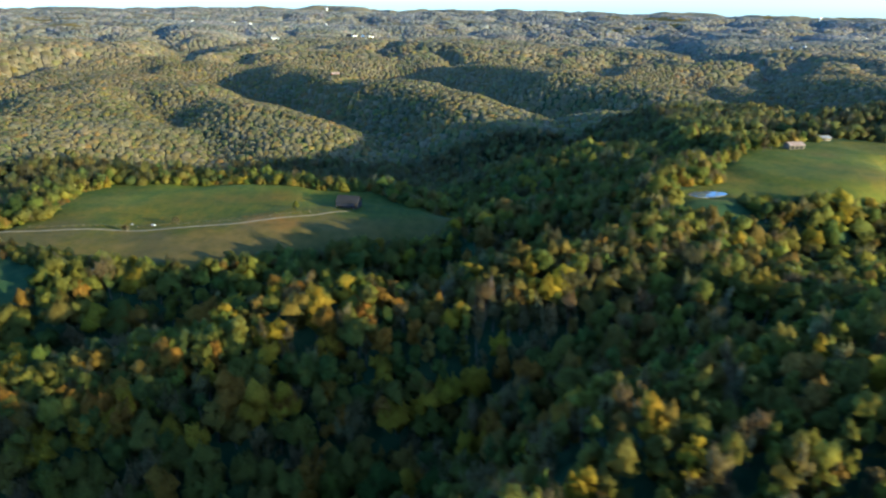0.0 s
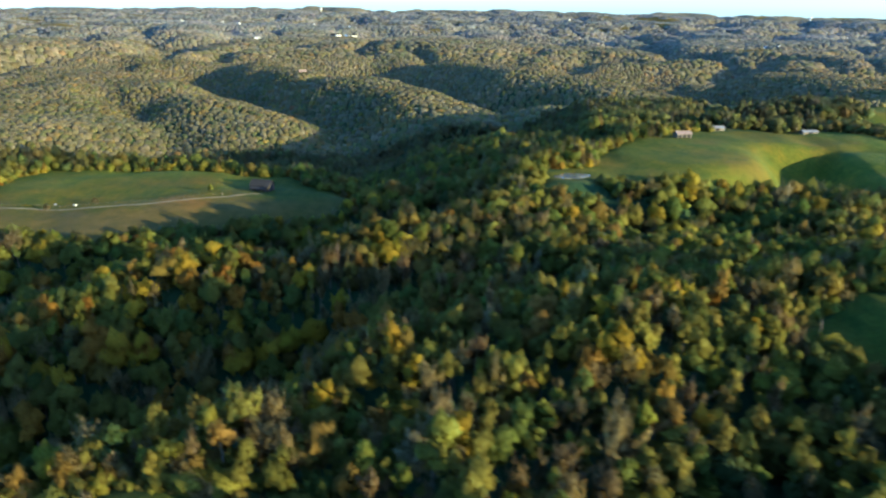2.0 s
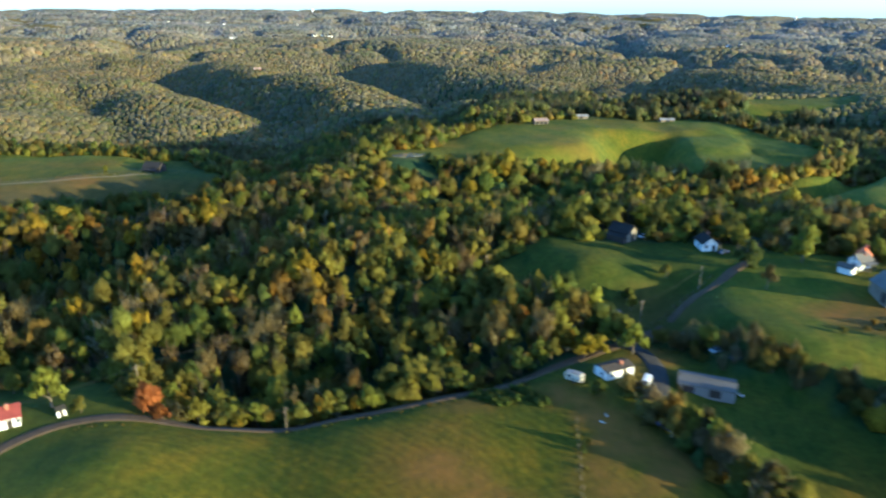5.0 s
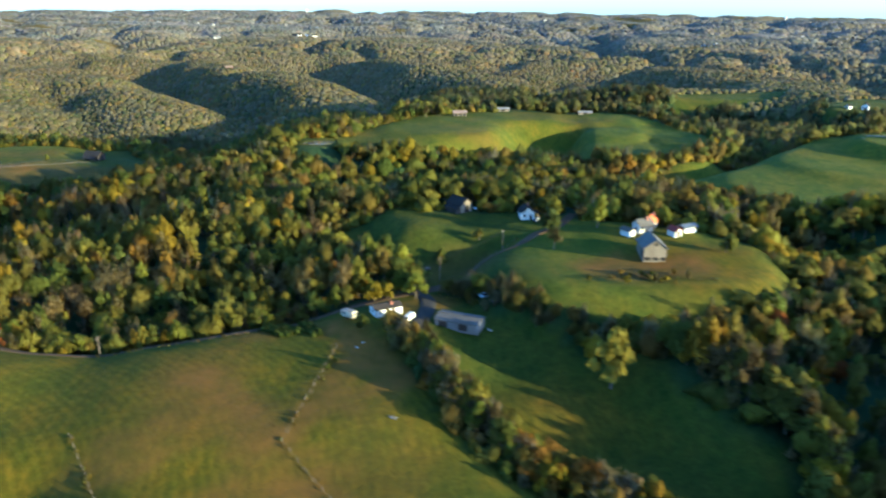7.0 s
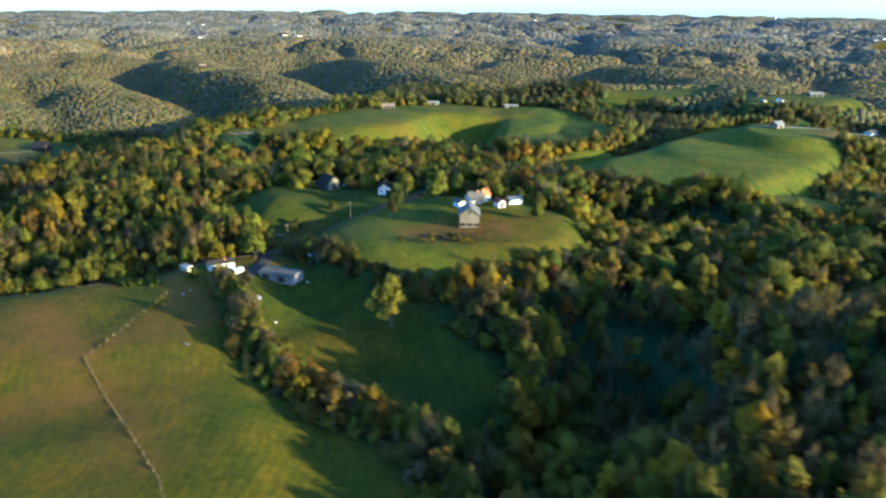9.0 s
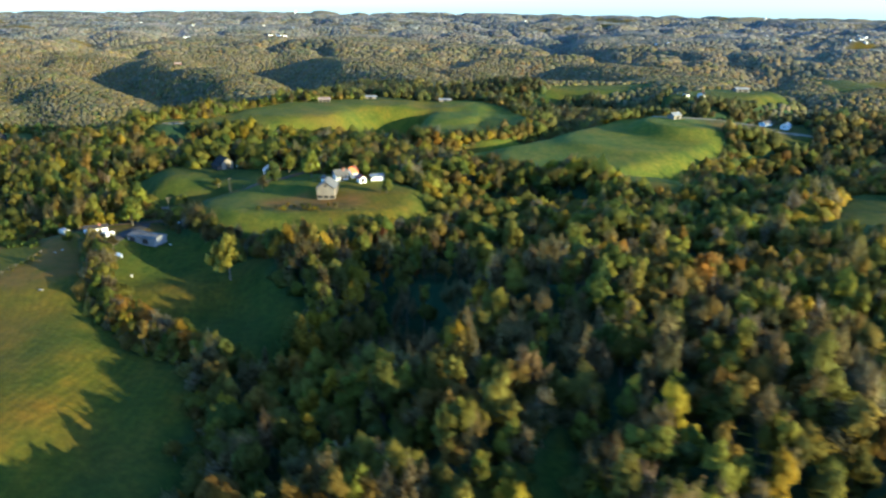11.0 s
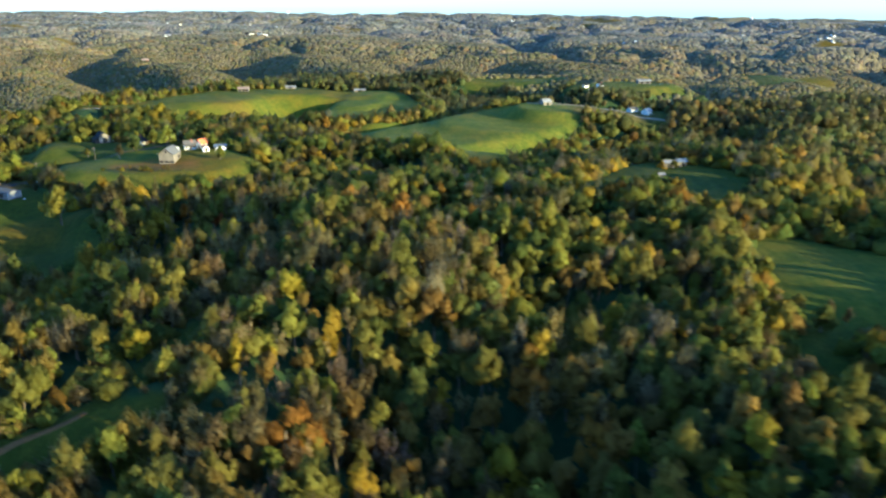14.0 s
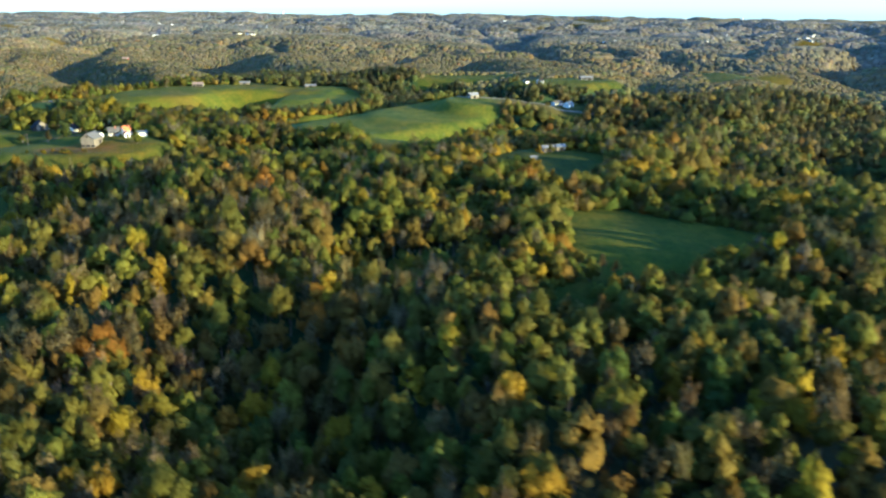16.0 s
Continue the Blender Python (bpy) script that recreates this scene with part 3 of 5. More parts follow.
def build_ground():
    gx, gy = graded(-240, 640, 4.0, -5200, 5600, 1.04), graded(-140, 470, 4.0, -1500, 5600, 1.036)
    X, Y = np.meshgrid(gx, gy)
    Z = height(X, Y)
    SHEET.append((gx, gy, Z))
    nx, ny = len(gx), len(gy)
    v = np.stack([X, Y, Z], -1).reshape(-1, 3)
    i = np.arange(nx * ny).reshape(ny, nx)
    f = np.stack([i[:-1, :-1], i[:-1, 1:], i[1:, 1:], i[1:, :-1]], -1).reshape(-1, 4)
    me = bpy.data.meshes.new("ground")
    me.vertices.add(len(v))
    me.vertices.foreach_set("co", v.ravel().astype(np.float32))
    me.loops.add(f.size)
    me.loops.foreach_set("vertex_index", f.ravel().astype(np.int32))
    me.polygons.add(len(f))
    me.polygons.foreach_set("loop_start", np.arange(0, f.size, 4, dtype=np.int32))
    me.polygons.foreach_set("use_smooth", np.ones(len(f), bool))
    me.update(calc_edges=True)
    x, y = v[:, 0], v[:, 1]
    c = clearing(x, y) + (fbm(x, y, 9, 5, 2) - 0.5) * 5
    worn = np.zeros(len(v))
    for wx, wy, r, s in WORN:
        d = np.hypot(x - wx, y - wy) / r + (fbm(x, y, 12, 6, 3) - 0.5) * 1.4
        worn = np.maximum(worn, s * smooth(d, 1.15, 0.5))
    dry = np.zeros(len(v))
    for wx, wy, r, s in DRY:
        dry = np.maximum(dry, s * smooth(np.hypot(x - wx, y - wy) / r + (fbm(x, y, 30, 7, 3) - 0.5) * 0.8, 1.1, 0.5))
    turf, weedy = smooth(c, -3.0, 2.0), np.zeros(len(v))
    brighter = np.zeros(len(v))
    for wx, wy, r, s in BRIGHTER:
        brighter = np.maximum(brighter, s * smooth(np.hypot(x - wx, y - wy) / r + (fbm(x, y, 30, 4, 3) - 0.5) * 0.6, 1.1, 0.6))
    for wx, wy, r, s in WEEDY:
        weedy = np.maximum(weedy, s * smooth(np.hypot(x - wx, y - wy) / r + (fbm(x, y, 16, 9, 3) - 0.5) * 1.1, 1.1, 0.45))
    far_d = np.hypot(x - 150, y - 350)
    # beyond 900 m these two masks only make the grass paler
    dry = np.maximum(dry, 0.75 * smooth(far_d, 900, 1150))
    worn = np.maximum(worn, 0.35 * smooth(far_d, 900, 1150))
    for key, values in (("far_paling", smooth(far_d, 560, 760)), ("dry", dry), ("weedy", weedy), ("brighter", brighter), ("grass", turf), ("worn", worn)):
        me.attributes.new(key, "FLOAT", "POINT").data.foreach_set("value", values.astype(np.float32))
    me.materials.append(GROUND)
    tagged(new("ground", me), "rolling pasture turf and leaf-littered woodland floor", "ground", kind="structure")


build_ground()


# ---- strips laid on the ground ----
def strip(name, line, width, mat, label, category, rise=0.1, kind="structure"):
    pts = []
    for (x0, y0), (x1, y1) in zip(line, line[1:]):
        n = max(2, int(math.hypot(x1 - x0, y1 - y0) / 2.0))
        pts += [(x0 + (x1 - x0) * k / n, y0 + (y1 - y0) * k / n) for k in range(n)]
    pts.append(line[-1])
    p = np.array(pts)
    for _ in range(6):
        p[1:-1] = (p[:-2] + 2 * p[1:-1] + p[2:]) / 4
    t = np.gradient(p, axis=0)
    t /= np.linalg.norm(t, axis=1)[:, None]
    side = np.stack([-t[:, 1], t[:, 0]], -1)
    offs = np.array([-0.62, -0.5, -0.25, 0.0, 0.25, 0.5, 0.62]) * width
    verts = []
    for q, s in zip(p, side):
        w = 1 + 0.12 * (noise.noise((q[0] * 0.11, q[1] * 0.11, 3.0)))
        for k, o in enumerate(offs):
            x, y = q[0] + s[0] * o * w, q[1] + s[1] * o * w
            verts.append((x, y, ground(x, y) + (rise if 0 < k < 6 else -0.4)))
    m = len(offs)
    faces = [(r * m + k, r * m + k + 1, (r + 1) * m + k + 1, (r + 1) * m + k) for r in range(len(p) - 1) for k in range(m - 1)]
    return tagged(link_mesh(name, verts, faces, mat, soft=True), label, category, kind=kind)


strip("road", [(44, 8), (50, 28), (55, 41), (58, 46), (63, 51), (72, 54.5), (84, 55), (98, 54), (119, 57), (145, 64.5), (170, 74), (182, 80), (194, 88), (208, 101), (221, 110), (236, 122), (249, 134), (258, 152)], 3.4, ASPHALT, "narrow worn asphalt lane between pasture and trees", "road", 0.16)
strip("farm_track", [(-235, 330), (-215, 329), (-164, 338), (-109, 345), (-67, 366), (-50, 378)], 0.8, GRAVEL, "pale gravel farm track across the pasture", "track", 0.14)
strip("driveway", [(199, 94), (203, 85), (203, 74), (200, 62)], 4.6, SHADED_GRAVEL, "gravel yard drive in painted shade beside the long shed", "driveway", 0.16)
strip("dirt_path", [(322, -123), (330, -112), (334, -107), (336, -103)], 1.5, EARTH, "bare dirt path across a small clearing", "path", 0.14)
strip("lane", [(470, 330), (492, 328), (520, 330), (550, 312), (590, 300)], 4.0, GRAVEL, "pale gravel lane to the far houses", "road", 0.14)


# ---- woodland ----
TINTS = {
    "pine": (0.030, 0.064, 0.020), "green": (0.062, 0.096, 0.016), "olive": (0.126, 0.126, 0.020), "lime": (0.168, 0.170, 0.020),
    "yellow": (0.30, 0.215, 0.012), "orange": (0.26, 0.130, 0.015), "rust": (0.176, 0.118, 0.023), "red": (0.30, 0.088, 0.026), "bare": (0.178, 0.140, 0.062), "ash": (0.215, 0.176, 0.105),
}
KINDS = list(TINTS)
TINT_TABLE = np.array([TINTS[k] for k in KINDS])
OCTA = np.array([(1, 0, 0), (0, 1, 0), (-1, 0, 0), (0, -1, 0), (0, 0, 1), (0, 0, -1)], float)
OCTA_F = np.array([(0, 1, 4), (1, 2, 4), (2, 3, 4), (3, 0, 4), (1, 0, 5), (2, 1, 5), (3, 2, 5), (0, 3, 5)])


def mesh_from(name, v, f, tint, mats, slots, normals=None):
    """One mesh out of arrays of corners, triangles, leaf colours, material slots and soft leaf normals."""
    me = bpy.data.meshes.new(name)
    me.vertices.add(len(v))
    me.vertices.foreach_set("co", v.ravel().astype(np.float32))
    me.loops.add(f.size)
    me.loops.foreach_set("vertex_index", f.ravel().astype(np.int32))
    me.polygons.add(len(f))
    me.polygons.foreach_set("loop_start", np.arange(0, f.size, 3, dtype=np.int32))
    for m in mats:
        me.materials.append(m)
    me.polygons.foreach_set("material_index", slots.astype(np.int32))
    me.polygons.foreach_set("use_smooth", np.ones(len(f), bool))
    me.update(calc_edges=True)
    rgba = tint if tint.shape[1] == 4 else np.concatenate([tint, np.ones((len(tint), 1))], 1)
    me.attributes.new("leaf_tint", "FLOAT_COLOR", "POINT").data.foreach_set("color", rgba.ravel().astype(np.float32))
    if normals is not None:
        me.normals_split_custom_set_from_vertices(normals.astype(np.float32))
    return me


def crowns(base, tall, wide, kind, clumps, lobes=5, slim=1.0, even=0.0):
    """Leaf clumps of many trees: every clump is a ragged eight-sided tuft near the crown's lobed outside; bare trees get upright sprays of twigs."""
    n = len(base)
    bare = (kind == KINDS.index("bare")) | (kind == KINDS.index("ash"))
    lob = rng.normal(size=(n, lobes, 3))
    lob /= np.linalg.norm(lob, axis=2)[..., None]
    lob *= rng.uniform(0.28, 0.8, (n, lobes, 1))
    which = rng.integers(0, lobes, (n, clumps))
    out = rng.normal(size=(n, clumps, 3))
    out /= np.linalg.norm(out, axis=2)[..., None]
    out[..., 2] = np.where(out[..., 2] < -0.35, -out[..., 2], out[..., 2])
    p = lob[np.arange(n)[:, None], which] + out * rng.uniform(0.2, 0.5, (n, clumps, 1))
    half = 0.46 * tall
    p = p * np.stack([wide, wide, half], -1)[:, None, :]
    taper = 1 - (0.5 if clumps > 30 else 0.28) * np.clip(p[..., 2] / half[:, None], -0.5, 1.0)
    p[..., 0] *= taper
    p[..., 1] *= taper
    centre = base + np.stack([0 * tall, 0 * tall, 0.53 * tall], -1)
    size = (wide * slim * 2.3 / np.sqrt(clumps))[:, None] * rng.uniform(0.65, 1.35, (n, clumps))
    corner = OCTA[None, None] * size[..., None, None] * rng.uniform(0.55, 1.45, (n, clumps, 6, 1))
    corner = corner + rng.normal(size=corner.shape) * 0.18 * size[..., None, None]
    axis = out * 0.45 + np.array([0, 0, 1.0])
    axis /= np.linalg.norm(axis, axis=2)[..., None]
    side = np.cross(axis, rng.normal(size=axis.shape))
    side /= np.linalg.norm(side, axis=2)[..., None]
    third = np.cross(axis, side)
    k = bare[:, None, None]
    cx, cy, cz = corner[..., 0] * np.where(k, 0.6, 0.92), corner[..., 1] * np.where(k, 0.6, 0.92), corner[..., 2] * (np.where(k, 1.75, 1.22) if clumps > 30 else np.where(k, 1.3, 0.95))
    spot = cx[..., None] * side[:, :, None] + cy[..., None] * third[:, :, None] + cz[..., None] * axis[:, :, None]
    v = centre[:, None, None] + p[:, :, None] + spot
    f = OCTA_F[None] + 6 * np.arange(n * clumps)[:, None, None]
    own = 0.78 * TINT_TABLE[kind] + 0.22 * AUTUMN
    colour = (own * (1 - even) + CANOPY * even) * rng.uniform(0.86, 1.31, (n, 1)) * rng.uniform(0.92, 1.08, (n, 3))
    tuft = colour[:, None] * rng.uniform(0.86, 1.16, (n, clumps, 1))
    share = np.where(bare, 0.455, 0.515)[:, None, None] + rng.uniform(-0.02, 0.02, (n, clumps, 1))
    tint = np.repeat(np.concatenate([tuft, share], 2).reshape(-1, 4), 6, 0)
    soft = v - centre[:, None, None]
    soft = soft / np.stack([wide, wide, half], -1)[:, None, None]
    local = spot / (np.linalg.norm(spot, axis=3)[..., None] + 1e-6)
    soft = 0.55 * soft + 0.45 * local + 0.24 * rng.normal(size=(n, clumps, 1, 3)) + np.array([0, 0, 0.25])
    soft /= np.linalg.norm(soft, axis=3)[..., None] + 1e-6
    return v.reshape(-1, 3), f.reshape(-1, 3), tint, soft.reshape(-1, 3)


# canopy tones turn paler and greyer with distance: haze put into the colour
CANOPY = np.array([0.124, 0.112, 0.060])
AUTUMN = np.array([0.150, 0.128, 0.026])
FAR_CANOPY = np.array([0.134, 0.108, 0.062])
HAZED_CANOPY = np.array([0.152, 0.146, 0.142])


def domes(base, tall, wide, kind, sides, away):
    """Crowns of far trees: one ragged rounded dome each, with a foot ring, a shoulder ring and a top."""
    n = len(base)
    a = 2 * math.pi * (np.arange(sides)[None] / sides + rng.random((n, 1)))
    rad = wide[:, None] * rng.uniform(0.65, 1.25, (n, sides))
    lx, ly = base[:, None, 0] + rad * np.cos(a), base[:, None, 1] + rad * np.sin(a)
    low = np.stack([lx, ly, sheet_height(lx, ly) + tall[:, None] * rng.uniform(-0.1, 0.3, (n, sides))], -1)
    rad = rad * rng.uniform(0.62, 0.92, (n, sides))
    b = a + rng.uniform(-0.3, 0.3, (n, sides))
    shoulder = np.stack([base[:, None, 0] + rad * np.cos(b), base[:, None, 1] + rad * np.sin(b), base[:, None, 2] + tall[:, None] * rng.uniform(0.6, 1.0, (n, sides))], -1)
    top = base + np.stack([rng.uniform(-0.3, 0.3, n) * wide, rng.uniform(-0.3, 0.3, n) * wide, tall * rng.uniform(0.95, 1.3, n)], -1)
    v = np.concatenate([low, shoulder, top[:, None]], 1)
    ring, turn = np.arange(sides), (np.arange(sides) + 1) % sides
    f = np.concatenate([np.stack([ring, turn, turn + sides], -1), np.stack([ring, turn + sides, ring + sides], -1), np.stack([ring + sides, turn + sides, np.full(sides, 2 * sides)], -1)])
    f = f[None] + (2 * sides + 1) * np.arange(n)[:, None, None]
    lift = 1.9 + 1.3 * smooth(away, 900, 1800)[:, None]
    out = np.concatenate([np.stack([np.cos(a), np.sin(a), 0.35 * lift + 0 * a], -1), np.stack([np.cos(b), np.sin(b), lift + 0 * b], -1), np.tile(np.array([0, 0, 1.0]), (n, 1, 1))], 1)
    out /= np.linalg.norm(out, axis=2)[..., None]
    # colours shift, even out and brighten with distance to paint in haze
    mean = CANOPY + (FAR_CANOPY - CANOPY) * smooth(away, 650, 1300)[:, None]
    mean = mean + (HAZED_CANOPY - mean) * smooth(away, 1200, 2900)[:, None]
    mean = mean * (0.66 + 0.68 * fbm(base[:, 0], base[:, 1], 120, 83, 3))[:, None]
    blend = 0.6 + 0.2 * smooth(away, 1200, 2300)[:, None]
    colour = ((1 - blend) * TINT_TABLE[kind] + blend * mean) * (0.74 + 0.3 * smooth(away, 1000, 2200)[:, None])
    colour = colour * rng.uniform(0.82, 1.19, (n, 1)) * rng.uniform(0.96, 1.04, (n, 3))
    return v.reshape(-1, 3), f.reshape(-1, 3), np.repeat(colour, 2 * sides + 1, 0), out.reshape(-1, 3)


def trunks(base, tall, reach=0.62):
    n = len(base)
    ring = np.array([(1, 0), (0, 1), (-1, 0), (0, -1)], float)
    low, high = 0.020 * tall, 0.008 * tall
    lean = rng.normal(size=(n, 2)) * 0.04 * tall[:, None]
    v = np.zeros((n, 8, 3))
    v[:, :4, :2] = base[:, None, :2] + ring[None] * low[:, None, None]
    v[:, 4:, :2] = base[:, None, :2] + lean[:, None] + ring[None] * high[:, None, None]
    v[:, :4, 2] = base[:, None, 2] - 0.5
    v[:, 4:, 2] = (base[:, 2] + reach * tall)[:, None]
    quad = []
    for a in range(4):
        b = (a + 1) % 4
        quad += [(a, b, b + 4), (a, b + 4, a + 4)]
    f = np.array(quad)[None] + 8 * np.arange(n)[:, None, None]
    return v.reshape(-1, 3), f.reshape(-1, 3), np.ones((n * 8, 4))


def choose_kinds(x, y, far):
    """Mix of tree colours, in drifts: bare woods on the far hills, gold and orange on the western spur, greens between."""
    n = len(x)
    drift, drift2, drift3 = fbm(x, y, 90, 41, 3), fbm(x, y, 60, 47, 3), fbm(x, y, 130, 53, 3)
    w = np.zeros((n, len(KINDS)))
    k = KINDS.index
    w[:, k("pine")] = 0.07 + 0.4 * smooth(drift2, 0.55, 0.75)
    w[:, k("green")] = 0.5
    w[:, k("olive")] = 1.6
    w[:, k("lime")] = 0.8 * smooth(drift, 0.45, 0.65) + 0.25
    w[:, k("yellow")] = 0.10 + 0.30 * smooth(drift2, 0.5, 0.7)
    w[:, k("orange")] = 0.035
    w[:, k("rust")] = 0.34 + 0.3 * smooth(drift3, 0.5, 0.65)
    w[:, k("red")] = 0.001
    w[:, k("bare")] = 0.45 + 1.0 * smooth(drift3, 0.5, 0.68)
    east = smooth(x, 110, 330) * (1 - smooth(y, 250, 420))
    for name, gain in (("yellow", 0.32), ("orange", 0.10), ("rust", 0.6), ("lime", 0.8), ("bare", 0.3), ("ash", 0.35)):
        w[:, k(name)] += gain * east
    spur = np.exp(-((np.hypot((x + 40) * 0.6, y - 222)) / 55) ** 2)
    w[:, k("orange")] += 0.8 * spur
    w[:, k("yellow")] += 0.6 * spur
    w[:, k("bare")] += 1.2 * far
    thin = np.exp(-((np.hypot((x - 352) * 0.62 + (y - 4) * 0.3, (y - 4) * 0.8)) / 26) ** 2) + np.exp(-(np.hypot(x - 322, y + 26) / 16) ** 2) + np.exp(-(np.hypot((x - 360) * 0.8, y + 40) / 24) ** 2) + 0.6 * np.exp(-(np.hypot(x - 92, y - 92) / 24) ** 2)
    w[:, k("bare")] += 3.2 * thin
    gold = np.exp(-(np.hypot((x - 612) * 0.7, y - 112) / 42) ** 2) + 0.7 * np.exp(-(np.hypot(x - 540, y - 205) / 55) ** 2) + 0.5 * np.exp(-(np.hypot(x - 610, y - 330) / 70) ** 2) + 0.6 * np.exp(-(np.hypot(x - 330, y - 290) / 60) ** 2) + 0.5 * np.exp(-(np.hypot(x - 60, y - 270) / 60) ** 2)
    w[:, k("rust")] += 4.0 * gold
    w[:, k("bare")] += 1.4 * gold
    w[:, k("yellow")] += 0.6 * gold
    w[:, k("orange")] += 0.8 * gold
    # more pale ash far off, partly standing in for haze
    w[:, k("ash")] += 0.05 + 1.8 * far
    w[:, k("rust")] += 1.0 * far
    w[:, k("orange")] += 0.22 * far
    w[:, k("olive")] *= 1 - 0.6 * far
    w[:, k("lime")] *= 1 - 0.7 * far
    w /= w.sum(1)[:, None]
    return (np.cumsum(w, 1) < rng.random((n, 1))).sum(1).clip(0, len(KINDS) - 1)


def scatter(x0, y0, x1, y1, step):
    gx, gy = np.meshgrid(np.arange(x0, x1, step), np.arange(y0, y1, step))
    x = gx.ravel() + rng.uniform(-0.48, 0.48, gx.size) * step
    y = gy.ravel() + rng.uniform(-0.48, 0.48, gx.size) * step
    return x, y


def stretch_of_plan(x, y):
    """The belt of land north-east of the flight line, a little wider on the sunny side."""
    ahead = y + 0.573 * x
    return (ahead > 52) & (x > -0.67 * np.maximum(y, 0) - 45) & (x < 550 + 0.67 * (y + 273))


def off_line(x, y):
    return seg_distance(x, y, 0.0, 0.0, 477.0, -273.0)[0]


BARE_SPOTS = []


def keep_out(x, y, r):
    BARE_SPOTS.append((x, y, r))


ROAD_LINE = [(50, 28), (58, 46), (72, 54.5), (98, 54), (119, 57), (145, 64.5), (180, 80), (208, 101), (221, 110), (236, 122), (249, 134), (258, 152)]


def woodland(name, label, step, lo, hi, clumps, tall, wide, far_mix, stems, slim=1.0, even=0.0):
    x, y = scatter(-3600, -260, 4300, 4950, step) if hi > 1500 else scatter(-1300, -260, 2200, 1700, step)
    d = off_line(x, y)
    keep = (d >= lo) & (d < hi) & stretch_of_plan(x, y)
    x, y, d = x[keep], y[keep], d[keep]
    keep = clearing(x, y) < -2.0 + 2.0 * rng.random(len(x))
    for (x0, y0), (x1, y1) in zip(ROAD_LINE, ROAD_LINE[1:]):
        keep &= seg_distance(x, y, x0, y0, x1, y1)[0] > 4.5
    for bx, by, r in BARE_SPOTS:
        keep &= np.hypot(x - bx, y - by) > r
    gap = fbm(x, y, 34, 61, 2)
    keep &= gap > 0.19 * (d < 420)
    x, y, d = x[keep], y[keep], d[keep]
    n = len(x)
    kind = choose_kinds(x, y, np.clip(smooth(d, 480, 900) * (0.35 + fbm(x, y, 300, 71, 2)), 0, 1) * far_mix)
    h = tall * rng.uniform(0.76, 1.18, n) * (0.82 + 0.36 * fbm(x, y, 45, 67, 2))
    h = h * (1 - 0.3 * smooth(d, 900, 1500)) if clumps < 0 and hi < 1600 else h
    h = h * (0.64 + 0.36 * smooth(-clearing(x, y), 1, 14))
    w = wide * rng.uniform(0.62, 1.42, n) * (0.5 + 0.5 * h / tall)
    w = np.where(kind == KINDS.index("pine"), w * 0.8, w) * (1 + 0.4 * smooth(-height(x, y), 12, 36) * (d < 345))
    base = np.stack([x, y, sheet_height(x, y) - 0.15], -1)
    # tints even out with distance, as haze would mute them
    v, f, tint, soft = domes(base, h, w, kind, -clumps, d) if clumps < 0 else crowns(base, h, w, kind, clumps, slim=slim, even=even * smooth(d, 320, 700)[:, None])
    slots = np.zeros(len(f))
    if stems:
        tv, tf, tt = trunks(base, h)
        f = np.concatenate([f, tf + len(v)])
        around = tv - np.repeat(base, 8, 0)
        around[:, 2] = 0
        soft = np.concatenate([soft, around / (np.linalg.norm(around, axis=1)[:, None] + 1e-6)])
        v, tint, slots = np.concatenate([v, tv]), np.concatenate([tint, tt]), np.concatenate([slots, np.ones(len(tf))])
    tagged(new(name, mesh_from(name, v, f, tint, [FAR_LEAVES if clumps < 0 else LEAVES, BARK], slots, soft)), label, "woods", kind="stuff")



# ---- buildings ----
def gable_walls(w, l, eave, peak, t=0.2):
    """A hollow-looking closed body with gables at both ends of the y axis."""
    bm = bmesh.new()
    prof = [(-w / 2, -0.6), (w / 2, -0.6), (w / 2, eave), (0, peak), (-w / 2, eave)]
    rings = [[bm.verts.new((x, y, z)) for x, z in prof] for y in (-l / 2, l / 2)]
    bm.faces.new(rings[0])
    bm.faces.new(rings[1][::-1])
    for a in range(5):
        b = (a + 1) % 5
        bm.faces.new((rings[0][a], rings[1][a], rings[1][b], rings[0][b]))
    return bm


def roof_slab(w, l, eave, peak, side, over=0.45, thick=0.14):
    bm = bmesh.new()
    run = w / 2
    drop = (peak - eave) / run
    x1 = run + over
    pts = [(0, peak + 0.05), (x1, peak + 0.05 - drop * x1)]
    ys = (-l / 2 - over, l / 2 + over)
    top = [[bm.verts.new((side * x, y, z + thick)) for x, z in pts] for y in ys]
    low = [[bm.verts.new((side * x, y, z)) for x, z in pts] for y in ys]
    for q in ((top[0][0], top[0][1], top[1][1], top[1][0]), (low[0][0], low[1][0], low[1][1], low[0][1]), (top[0][0], low[0][0], low[0][1], top[0][1]),
              (top[1][0], top[1][1], low[1][1], low[1][0]), (top[0][1], low[0][1], low[1][1], top[1][1]), (top[0][0], top[1][0], low[1][0], low[0][0])):
        bm.faces.new(q)
    return bm


